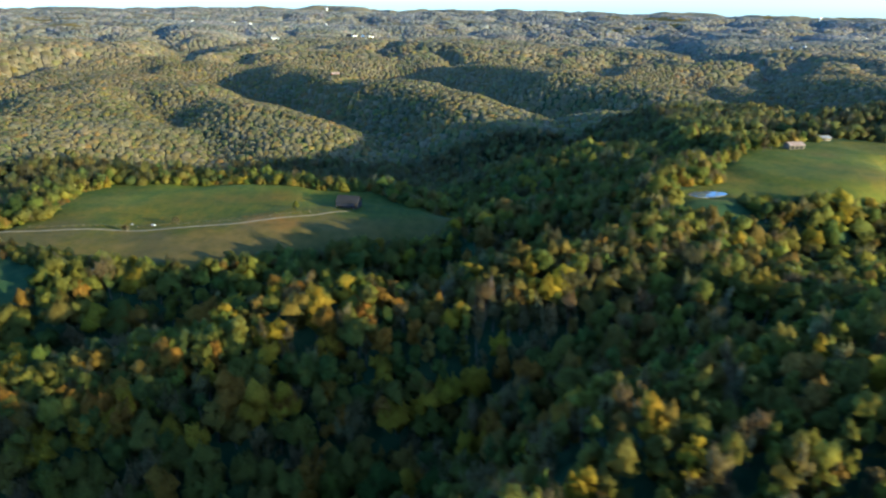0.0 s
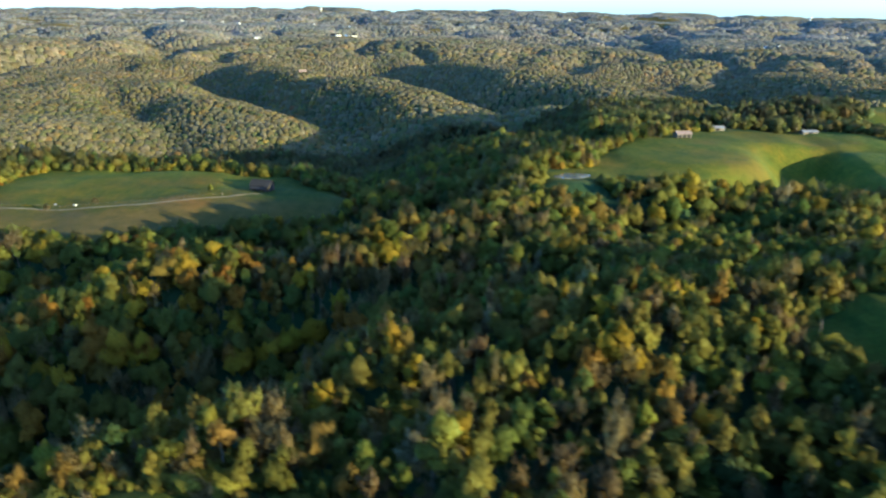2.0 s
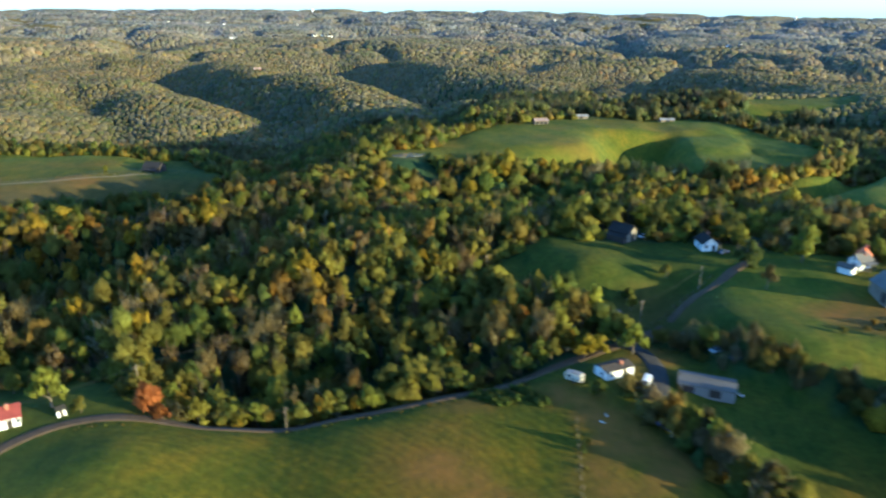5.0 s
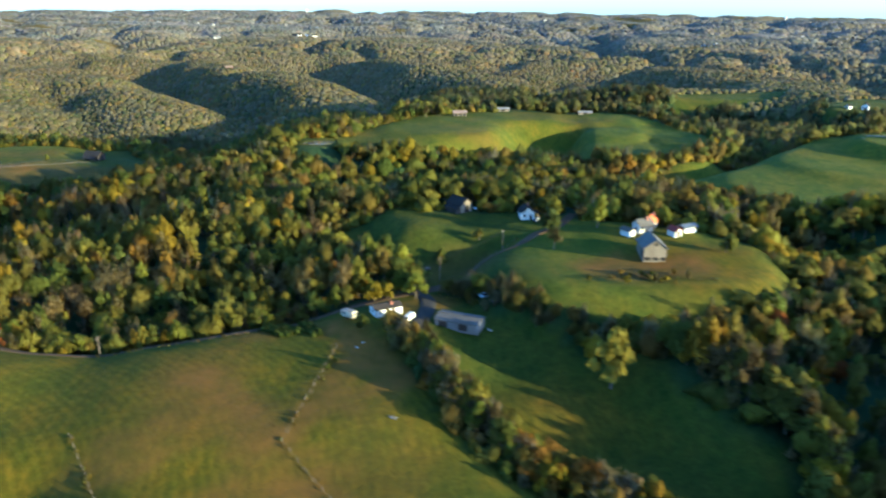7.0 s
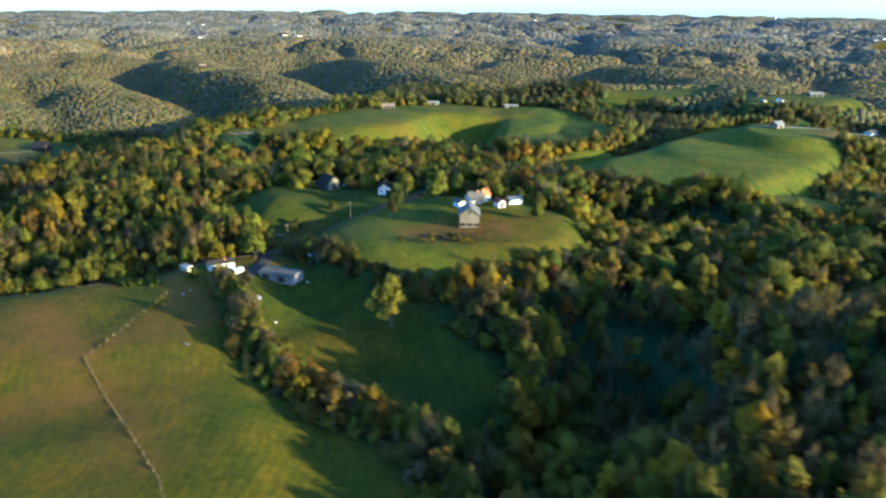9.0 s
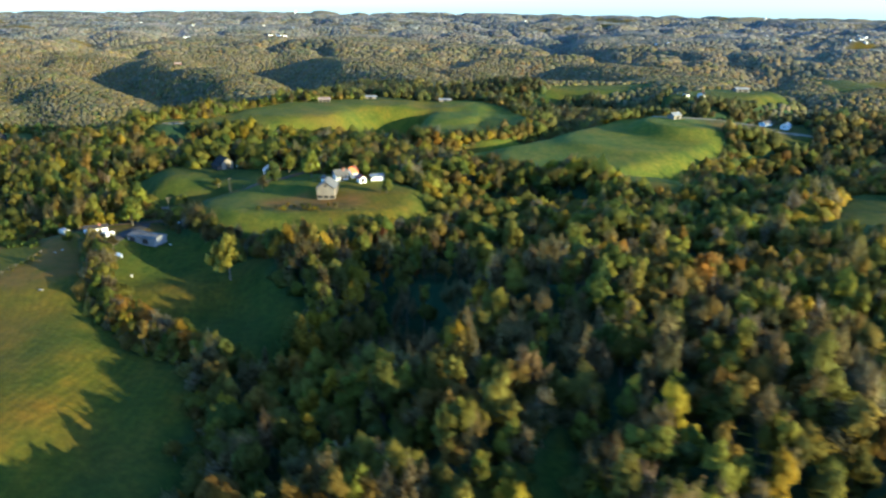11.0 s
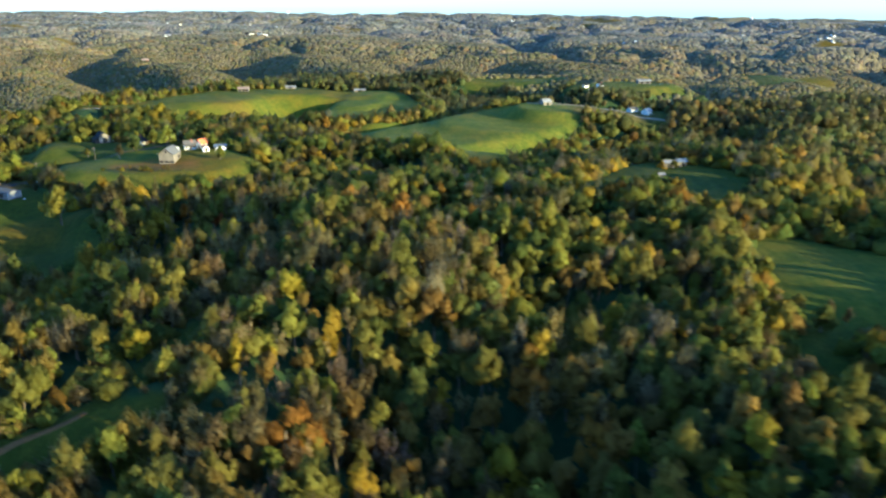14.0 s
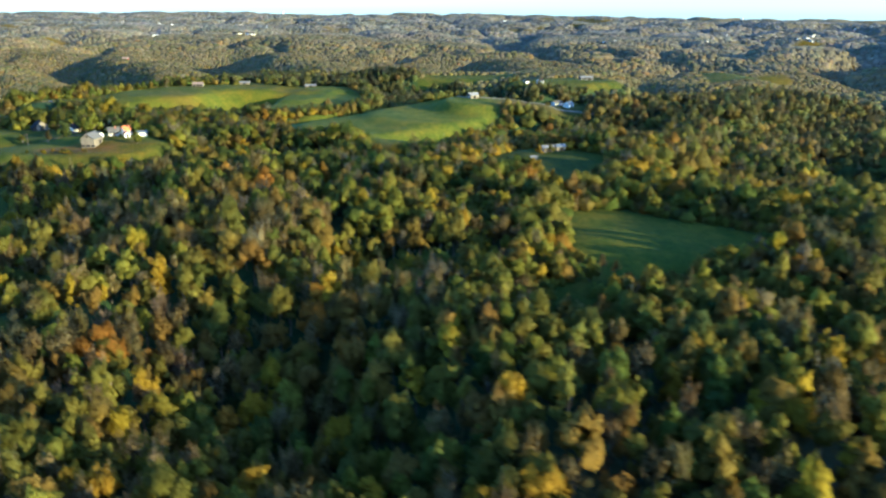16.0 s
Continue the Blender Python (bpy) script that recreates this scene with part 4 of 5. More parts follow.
def opening(root, name, mat, w, l, where, along, z0, wide, high, proud=0.05, sub=None, label=""):
    """A door or window panel set proud on one wall: where is front, back, east or west."""
    bm = bmesh.new()
    if where in ("front", "back"):
        sgn = -1 if where == "front" else 1
        y = sgn * l / 2
        box(bm, along - wide / 2, min(y, y + sgn * proud), z0, along + wide / 2, max(y, y + sgn * proud), z0 + high)
    else:
        sgn = 1 if where == "east" else -1
        x = sgn * w / 2
        box(bm, min(x, x + sgn * proud), along - wide / 2, z0, max(x, x + sgn * proud), along + wide / 2, z0 + high)
    ob = part(name, bm, mat, root, label)
    if sub:
        bm = bmesh.new()
        p2 = proud + 0.02
        if where in ("front", "back"):
            sgn = -1 if where == "front" else 1
            y = sgn * l / 2
            box(bm, along - wide / 2 + 0.1, min(y, y + sgn * p2), z0 + 0.1, along + wide / 2 - 0.1, max(y, y + sgn * p2), z0 + high - 0.1)
        else:
            sgn = 1 if where == "east" else -1
            x = sgn * w / 2
            box(bm, min(x, x + sgn * p2), along - wide / 2 + 0.1, z0 + 0.1, max(x, x + sgn * p2), along + wide / 2 - 0.1, z0 + high - 0.1)
        part("pane", bm, sub, ob)
    return ob


def building(name, label, category, x, y, turn, w, l, eave, peak, wall, roof, doors=(), windows=(), chimney=False, over=0.45, group="", trim=None):
    root = thing(name, x, y, turn, 0.0, label, category, group)
    keep_out(x, y, 0.55 * math.hypot(w, l) + 1.5)
    part("wall", gable_walls(w, l, eave, peak), wall, root)
    for side in (-1, 1):
        part("roof_panel", roof_slab(w, l, eave, peak, side, over), roof, root)
    cap = bmesh.new()
    box(cap, -0.16, -l / 2 - over, peak + 0.12, 0.16, l / 2 + over, peak + 0.26)
    part("ridge_cap", cap, roof, root)
    # near-black ones stand for open doorways, their inner shade painted on
    for where, along, wide, high, mat in doors:
        opening(root, "door", mat, w, l, where, along, 0.05, wide, high)
    for where, along, z0, wide, high in windows:
        opening(root, "window", trim or WHITE, w, l, where, along, z0, wide, high, 0.05, GLASS)
    if chimney:
        bm = bmesh.new()
        box(bm, 0.3, l * 0.12, eave, 1.0, l * 0.12 + 0.7, peak + 0.9, 0.03)
        part("chimney", bm, BRICK, root, "small brick chimney")
    return root


def lean_to(root, name, w, l, side, reach, high, low, wall, roof, posts=False):
    """A lower shed roof along one long side of a building."""
    bm = bmesh.new()
    x0, x1 = side * w / 2, side * (w / 2 + reach)
    vs = [[bm.verts.new((x, yy, z)) for x, z in ((x0, high), (x1 + side * 0.3, low), (x1 + side * 0.3, low + 0.12), (x0, high + 0.12))] for yy in (-l / 2, l / 2)]
    bm.faces.new(vs[0])
    bm.faces.new(vs[1][::-1])
    for a in range(4):
        b = (a + 1) % 4
        bm.faces.new((vs[0][a], vs[1][a], vs[1][b], vs[0][b]))
    part(name + "_roof", bm, roof, root)
    if posts:
        for k in range(5):
            yy = -l / 2 + 0.3 + k * (l - 0.6) / 4
            part("post", rod(bmesh.new(), (x1, yy, -0.6), (x1, yy, low + 0.03), 0.12, 0.1), POLE, root)
    else:
        bm = bmesh.new()
        box(bm, min(x0, x1), -l / 2 + 0.05, -0.6, max(x0, x1), l / 2 - 0.05, low)
        part(name + "_wall", bm, wall, root)


# low front panels paint the shaded open gap at the gable's foot
barn = building("tobacco_barn", "tall weathered grey tobacco barn with dull tin roof", "barn", 275.3, 101.5, 0, 7.2, 9.2, 4.3, 7.0, GREYWOOD, TIN,
                [("front", -2.4, 2.0, 1.1, OPENING_SHADE), ("front", 0.2, 2.0, 1.1, OPENING_SHADE), ("front", 2.7, 1.8, 1.1, OPENING_SHADE), ("west", -2.6, 2.4, 3.0, DARKWOOD), ("east", 2, 2.4, 3.0, DARKWOOD)])
bm = bmesh.new()
box(bm, -0.5, -4.66, 4.9, 0.5, -4.6, 5.9)
part("hay_door", bm, DARKWOOD, barn)
old = building("old_barn", "old barn with black roof and sunlit grey gable", "barn", 213, 159.5, -138, 6.0, 8.2, 3.3, 5.6, GREYWOOD, DARKROOF,
               [("front", 0, 2.2, 2.6, OPENING_SHADE), ("back", 0, 2.2, 2.6, OPENING_SHADE), ("east", -2.4, 2.2, 2.4, DARKWOOD)])
lean_to(old, "lean_to", 6.0, 7.9, 1, 2.2, 2.9, 2.0, DARKWOOD, DARKROOF)
cottage = building("white_cottage", "small white cottage with dark roof beside the lane", "house", 239, 148, 4, 5.2, 6.8, 2.7, 4.7, WHITE, DARKROOF,
                   [("front", 1.2, 1.0, 2.0, DARKWOOD)], [("front", -1.3, 1.0, 1.0, 1.2), ("east", -2, 1.0, 1.0, 1.2), ("east", 2, 1.0, 1.0, 1.2), ("west", 0, 1.0, 1.0, 1.2)], True)
lean_to(cottage, "porch", 5.2, 4.4, 1, 1.9, 2.5, 2.1, WHITE, DARKROOF, True)
farm = building("farmhouse", "white two-storey farmhouse with dark grey roof behind the barn", "house", 277.5, 122.5, -62, 4.0, 5.8, 3.0, 4.6, WHITE, GREYROOF,
                [("east", 0, 1.0, 2.1, DARKWOOD)], [("east", -1.9, 1, 0.9, 1.3), ("east", 1.9, 1, 0.9, 1.3), ("front", 0, 1, 0.9, 1.3), ("front", 0, 2.8, 0.8, 1.0), ("back", 0, 2.8, 0.8, 1.0)], True)
lean_to(farm, "porch", 4.0, 5.2, 1, 1.9, 2.6, 2.2, WHITE, GREYROOF, True)
building("farmhouse_annex", "white house wing with bright orange-red roof", "house", 282, 128.5, -30, 3.8, 4.6, 3.0, 4.9, WHITE, ORANGEROOF,
         [("front", 0, 1.0, 2.0, DARKWOOD)], [("east", -2, 1, 1, 1.2), ("east", 2, 1, 1, 1.2)], True)
building("garage", "low white garage with pale metal roof in front of the farmhouse", "garage", 271.5, 118.5, 35, 2.9, 4.2, 2.0, 2.7, WHITE, GREYROOF,
         [("east", 0, 2.6, 2.1, DARKWOOD)])
building("garden_shed", "small white shed with a red roof on the lawn", "shed", 287.5, 117.5, 30, 3.0, 3.6, 2.1, 3.1, WHITE, REDROOF,
         [("front", 0, 1.4, 1.9, DARKWOOD)])
building("workshop", "long white workshop with a blue-grey roof", "shed", 293.5, 122.5, -65, 3.2, 5.6, 2.0, 2.7, WHITE, BLUEROOF,
         [("front", 0, 2.4, 2.1, DARKWOOD)], [("east", -2.4, 1.0, 1.0, 0.9), ("east", 2.4, 1.0, 1.0, 0.9)])
building("field_shed", "small pale shed at the edge of the pasture", "shed", 329, 140.6, -80, 2.4, 4.6, 2.0, 2.7, WHITE, PALEROOF, [("east", 0, 1.2, 1.7, OPENING_SHADE)])

home = building("mobile_home", "white mobile home with a brown shingle roof", "house", 190.9, 70.6, -63, 4.4, 8.4, 2.2, 2.9, WHITE, DARKWOOD,
                [("east", 1.5, 1.0, 1.9, DARKWOOD)], [("east", -2.6, 0.9, 1.1, 0.9), ("front", 0.5, 0.9, 1.1, 0.9), ("west", -2, 0.9, 1.1, 0.9), ("west", 2, 0.9, 1.1, 0.9)], True, over=0.2)
bm = bmesh.new()
box(bm, 2.22, 0.8, -0.5, 3.5, 2.4, 0.3, 0.03)
part("step", bm, GREYWOOD, home)
shed = building("long_shed", "long low grey metal shed beside the yard drive", "shed", 212.4, 66.4, -110, 6.6, 12.8, 2.3, 3.0, PALEROOF, GREYROOF,
                [("front", 0, 3.2, 2.1, PALEROOF), ("east", -4, 2.6, 1.9, DARKWOOD), ("east", 2, 2.6, 1.9, DARKWOOD)], over=0.3)
house = building("red_roofed_house", "white house with red roof and lower wing", "house", 50.7, 51.3, -58, 5.0, 6.6, 2.7, 4.4, WHITE, REDROOF,
                 [("east", 1.2, 1.0, 2.0, DARKWOOD)], [("east", -2.2, 1.0, 1.1, 1.2), ("east", 2.9, 1.0, 0.9, 1.2), ("back", 0, 1.0, 1.1, 1.2), ("front", 1.5, 1.0, 1.1, 1.2)], True)
bm = gable_walls(3.6, 2.8, 2.1, 3.2)
bmesh.ops.translate(bm, verts=bm.verts, vec=(0.6, -4.75, 0))
part("wing", bm, WHITE, house)
for side in (-1, 1):
    bm = roof_slab(3.6, 2.6, 2.1, 3.2, side, 0.25)
    bmesh.ops.translate(bm, verts=bm.verts, vec=(0.6, -4.91, 0))
    part("wing_roof", bm, REDROOF, house)
building("privy", "tiny white outbuilding with dark roof on the grass", "shed", 61.6, 55.2, -50, 1.5, 1.9, 1.7, 2.3, WHITE, DARKROOF, [("east", 0, 0.7, 1.4, DARKWOOD)], over=0.2)
grey = building("grey_barn", "sagging weathered barn with a dark rusted roof", "barn", 15, 62, -70, 6.4, 10.0, 3.2, 5.4, GREYWOOD, DARKROOF,
                [("front", 0, 2.4, 2.8, OPENING_SHADE), ("back", 0, 2.4, 2.8, OPENING_SHADE)])
lean_to(grey, "lean_to", 6.4, 9.6, 1, 2.2, 2.7, 2.0, GREYWOOD, DARKROOF)
west = building("hay_barn", "long dark-roofed hay barn at the edge of the pasture", "barn", -52, 388, -104, 8.0, 12.5, 3.4, 6.2, DARKWOOD, DARKROOF,
                [("front", 0, 3.0, 3.2, OPENING_SHADE), ("back", 0, 3.0, 3.2, OPENING_SHADE)])
lean_to(west, "lean_to", 8.0, 11.0, 1, 3.0, 2.9, 2.1, DARKWOOD, DARKROOF, True)
hill = building("pole_barn", "open pole barn with a pale metal roof on the hilltop pasture", "barn", 215, 426, -78, 6.4, 9.8, 2.6, 4.1, GREYWOOD, RUSTROOF,
                [("east", -3.1, 2.3, 2.2, OPENING_SHADE), ("east", 0, 2.3, 2.2, OPENING_SHADE), ("east", 3.1, 2.3, 2.2, OPENING_SHADE)])
building("low_barn", "long low barn with a pale metal roof behind the hilltop", "barn", 250, 462, -80, 5.6, 11.0, 1.7, 2.7, GREYWOOD, PALEROOF, [("east", 0, 3.0, 1.6, OPENING_SHADE)])
building("low_barn", "long low barn with a pale metal roof on the ridge", "barn", 318, 466, -85, 5.0, 11.0, 1.6, 2.5, GREYWOOD, PALEROOF, [("east", 0, 3.0, 1.5, OPENING_SHADE)])
building("ridge_house", "house with a pale metal roof beside a gravel lane", "house", 484, 322, -55, 5.6, 8.0, 2.7, 4.6, GREYWOOD, PALEROOF, [("east", 0, 2.2, 2.0, OPENING_SHADE)], [("front", 0, 1.0, 1.0, 1.1), ("east", 2.6, 1.0, 1.0, 1.1)])
building("ridge_house", "brown low wooden house with a dark roof", "house", 516, 352, -75, 4.4, 7.6, 2.2, 3.4, GREYWOOD, DARKWOOD, [("east", 0, 1.0, 2.0, DARKWOOD)], [("front", 0, 1.0, 1.0, 1.0), ("east", 3, 1.0, 1.0, 1.0), ("east", -3, 1.0, 1.0, 1.0)])
building("white_farmhouse", "white farmhouse with dark roof among ridge pastures", "house", 556, 484, -35, 5.2, 7.6, 3.2, 5.3, WHITE, DARKROOF, [("front", 0, 1.0, 2.0, DARKWOOD)], [("front", -1.6, 1.2, 0.9, 1.3), ("front", 1.6, 1.2, 0.9, 1.3), ("east", -2.2, 1.2, 0.9, 1.3), ("east", 2.2, 1.2, 0.9, 1.3)], True)
building("white_shed", "white outbuilding beside the ridge farmhouse", "shed", 542, 484, -60, 3.6, 5.0, 2.3, 3.3, WHITE, DARKROOF, [("front", 0, 2.2, 2.0, DARKWOOD)])
building("machine_barn", "long grey machine barn with a blue-white metal roof", "barn", 612, 536, -80, 7.0, 14.0, 2.9, 4.3, GREYROOF, PALEROOF, [("east", -3, 3.0, 2.4, OPENING_SHADE), ("east", 3, 3.0, 2.4, OPENING_SHADE)])
building("bungalow", "white bungalow with a grey roof at the wood's edge", "house", 556, 338, -55, 5.2, 8.4, 2.4, 3.8, WHITE, GREYROOF, [("east", 0, 1.0, 2.0, DARKWOOD)], [("east", 3, 1.0, 1.2, 1.2), ("east", -3, 1.0, 1.2, 1.2), ("front", 0, 1.0, 1.2, 1.2)])
building("bungalow", "white bungalow with a blue-grey roof at the wood's edge", "house", 563.5, 322, -40, 5.2, 7.4, 2.5, 4.2, WHITE, BLUEROOF, [("east", 0, 1.0, 2.0, DARKWOOD)], [("east", 3, 1.0, 1.2, 1.2), ("front", 0, 1.0, 1.2, 1.2)])
building("woodland_house", "white house almost hidden by the woods", "house", 667, 318, -30, 5.2, 6.8, 3.4, 5.2, WHITE, DARKROOF, [("front", 0, 1.0, 2.0, DARKWOOD)], [("front", 1.5, 2.1, 0.9, 1.1), ("front", -1.5, 2.1, 0.9, 1.1), ("east", 2, 1.0, 0.9, 1.1)])
building("woodland_house", "long white house in a woodland clearing", "house", 715, 362, -62, 5.4, 9.4, 2.7, 4.4, WHITE, GREYROOF, [("east", 0, 1.0, 2.0, DARKWOOD)], [("east", 3, 1.0, 1.1, 1.1), ("east", -3, 1.0, 1.1, 1.1)])
building("woodland_house", "brown-roofed house in a woodland clearing", "house", 758, 372, -62, 5.4, 8.8, 2.7, 4.4, WHITE, DARKWOOD, [("east", 0, 1.0, 2.0, DARKWOOD)], [("east", 3, 1.0, 1.1, 1.1)])
building("meadow_shed", "grey-roofed shed between trees at the top of the meadow", "shed", 524, 117, -80, 3.6, 6.0, 2.5, 3.6, GREYWOOD, PALEROOF, [("east", 0, 2.4, 2.0, OPENING_SHADE)])
building("meadow_shed", "blue-grey roofed shed between trees at the top of the meadow", "shed", 531, 120, -70, 3.4, 5.2, 2.5, 3.6, GREYWOOD, BLUEROOF, [("east", 0, 2.4, 2.0, OPENING_SHADE)])
building("meadow_hut", "small grey hut standing alone on the meadow", "shed", 514, 93, -80, 1.9, 2.8, 1.6, 2.1, GREYWOOD, PALEROOF, [("front", 0, 1.0, 1.6, OPENING_SHADE)])
building("woods_shed", "grey-roofed shed half hidden in the brush", "shed", 493, 176, -85, 5.0, 9.0, 2.6, 3.8, GREYWOOD, PALEROOF, [("east", 0, 2.4, 2.0, OPENING_SHADE)])
building("red_barn", "red barn with a rusty roof on a far hilltop", "barn", -158, 1068, -70, 7.0, 11.0, 3.4, 6.0, REDWOOD, RUSTROOF, [("east", 0, 3.0, 3.0, OPENING_SHADE)])

# far farms, each with its own look
FAR = [
    (-246, 2052, -60, "white"), (-222, 2058, -20, "white"), (-262, 2062, -60, "grey"), (-200, 2046, -70, "white"),
    (-413, 1809, -65, "pale"), (-320, 1880, -40, "grey"), (-470, 1790, -30, "white"),
]
for k, (x, y, turn, look_of) in enumerate(FAR):
    building("distant_farm_building", {"white": "white farm building on a distant hill", "grey": "grey barn on a distant hill", "pale": "long white-roofed barn on a distant hill"}[look_of],
             "farm building", x, y, turn, 9, 18 if look_of == "pale" else 13, 4.2, 7.4, WHITE if look_of != "grey" else GREYWOOD, PALEROOF if look_of == "pale" else DARKROOF,
             [("east", 0, 3.0, 3.0, DARKWOOD)], [("front", 0, 1.2, 1.6, 1.8)], group="distant farms")
far_rng = random.Random(5)
proto = building("distant_house", "tiny white house among far woods", "house", -900, 2650, -40, 7.5, 11, 3.4, 6, WHITE, GREYROOF, [("east", 0, 1.2, 2.1, DARKWOOD)], [("east", 3, 1.1, 1.2, 1.3), ("east", -3, 1.1, 1.2, 1.3), ("front", 0, 1.1, 1.2, 1.3)], group="distant houses")
FAR_SPOTS = [(-900, 2650)]
for k in range(60):
    y = far_rng.uniform(1500, 4300)
    x = 250 + far_rng.uniform(-0.72, 0.72) * y
    if far_rng.random() < 0.4 and len(FAR_SPOTS) > 2:
        bx, by = FAR_SPOTS[-1]
        x, y = bx + far_rng.uniform(-90, 90), by + far_rng.uniform(-60, 60)
    FAR_SPOTS.append((x, y))
    copy_thing(proto, pose(x, y, float(sheet_height(np.array(x), np.array(y))) + 0.6, 0, 0, far_rng.uniform(-90, 10)))


def water_tower(x, y, high):
    root = thing("water_tower", x, y, 0, 1.0, "white water tower on the skyline", "water tower", "water towers")
    bm = bmesh.new()
    bmesh.ops.create_uvsphere(bm, u_segments=16, v_segments=10, radius=8.0)
    bmesh.ops.transform(bm, matrix=Matrix.Translation((0, 0, high)) @ Matrix.Diagonal((1, 1, 0.8, 1)), verts=bm.verts)
    part("tank", bm, WHITE, root)
    part("stem", rod(bmesh.new(), (0, 0, -3), (0, 0, high - 4), 4.0, 2.4, 12), WHITE, root)


water_tower(-700, 4470, 30)
water_tower(2080, 4080, 26)

# ---- ponds ----
def pond(name, x, y, rx, ry, turn, label, drop=0.25):
    n = 28
    z = drop
    verts = []
    for k in range(n):
        a = 2 * math.pi * k / n
        q = 1 + 0.16 * math.sin(2 * a + x) + 0.08 * math.sin(3 * a + y)
        px, py = rx * q * math.cos(a), ry * q * math.sin(a)
        c, s2 = math.cos(radians(turn)), math.sin(radians(turn))
        verts.append((x + px * c - py * s2, y + px * s2 + py * c, z))
    verts += [(vx, vy, vz - 3.0) for vx, vy, vz in verts]
    faces = [tuple(range(n))] + [(k, k + n, (k + 1) % n + n, (k + 1) % n) for k in range(n)]
    return tagged(link_mesh(name, verts, faces, WATER), label, "pond", kind="structure")


pond("pond", 126, 323, 9.5, 5.5, 8, "small still farm pond reflecting the pale sky", 18.15)
pond("pond", -234, 342, 8, 6, 0, "small farm pond at the pasture's corner", -11.25)


# ---- vehicles and yard things ----
def car(label, x, y, turn, paint, pickup=False):
    root = thing("pickup_truck" if pickup else "car", x, y, turn, -0.16, label, "pickup truck" if pickup else "car", "parked vehicles")
    bm = bmesh.new()
    box(bm, -0.9, -2.2, 0.35, 0.9, 2.2, 0.95, 0.12)
    part("body", bm, paint, root)
    bm = bmesh.new()
    y0, y1 = (-0.9, 0.9) if pickup else (-1.5, 1.0)
    low = [bm.verts.new(p) for p in ((-0.82, y0, 0.9), (0.82, y0, 0.9), (0.82, y1, 0.9), (-0.82, y1, 0.9))]
    top = [bm.verts.new(p) for p in ((-0.66, y0 + 0.35, 1.5), (0.66, y0 + 0.35, 1.5), (0.66, y1 - 0.55, 1.5), (-0.66, y1 - 0.55, 1.5))]
    bm.faces.new(top)
    for a in range(4):
        b = (a + 1) % 4
        bm.faces.new((low[a], low[b], top[b], top[a]))
    part("cabin", bm, GLASS, root)
    bm = bmesh.new()
    box(bm, -0.64, y0 + 0.37, 1.5, 0.64, y1 - 0.57, 1.55, 0.02)
    part("roof", bm, paint, root)
    for sx in (-1, 1):
        for wy in (-1.4, 1.4):
            part("wheel", rod(bmesh.new(), (sx * 0.72, wy, 0.33), (sx * 0.95, wy, 0.33), 0.33, 0.33, 12), RUBBER, root)
    return root


PALEPAINT = plain("white_car_paint", (0.62, 0.63, 0.65), (0.76, 0.77, 0.78), 0.6, 0.3)
BLUEPAINT = plain("dark_blue_car_paint", (0.02, 0.03, 0.06), (0.04, 0.06, 0.11), 0.6, 0.3)
SILVER = plain("silver_car_paint", (0.30, 0.32, 0.35), (0.42, 0.44, 0.47), 0.6, 0.3)
car("pale blue-white car parked beside the drive", 215.5, 93, -70, PALEPAINT)
car("silver car parked in the shade of brush", 220.5, 82.5, -60, SILVER)
car("dark pickup truck parked in the shade", 224, 78, -65, BLUEPAINT, True)
car("white car parked on the grass by the old barn", 221, 160, -75, PALEPAINT)
car("white pickup truck parked by the old barn", 226.5, 160, -80, PALEPAINT, True)
car("dark car parked before the white cottage", 243, 142, -60, BLUEPAINT)


def camper(x, y, turn):
    root = thing("camper_trailer", x, y, turn, -0.1, "small cream camper trailer parked beside the mobile home", "camper trailer")
    bm = bmesh.new()
    box(bm, -1.1, -2.2, 0.5, 1.1, 2.2, 2.4, 0.3)
    part("body", bm, CREAM, root)
    bm = bmesh.new()
    box(bm, -0.95, -1.9, 2.36, 0.95, 1.9, 2.44, 0.03)
    part("roof_skin", bm, PALEROOF, root)
    bm = bmesh.new()
    box(bm, -0.75, 2.17, 1.35, 0.75, 2.23, 2.0, 0.02)
    part("front_window", bm, GLASS, root)
    bm = bmesh.new()
    box(bm, -1.12, -1.85, 1.0, 1.12, 1.85, 1.2)
    part("stripe", bm, GREYROOF, root)
    for sx in (-1, 1):
        bm = bmesh.new()
        box(bm, sx * 1.11 - 0.02, -1.5, 1.45, sx * 1.11 + 0.02, -0.5, 2.1)
        part("window", bm, GLASS, root)
        part("wheel", rod(bmesh.new(), (sx * 0.95, 0.2, 0.36), (sx * 1.2, 0.2, 0.36), 0.36, 0.36, 12), RUBBER, root)
    bm = bmesh.new()
    box(bm, -0.4, -0.4, 2.43, 0.4, 0.4, 2.62, 0.06)
    part("roof_vent", bm, PALEROOF, root)
    rodm = rod(bmesh.new(), (0, 2.1, 0.6), (0, 3.2, 0.5), 0.08, 0.06)
    part("tow_bar", rodm, RUBBER, root)


camper(180.6, 67.0, -120)


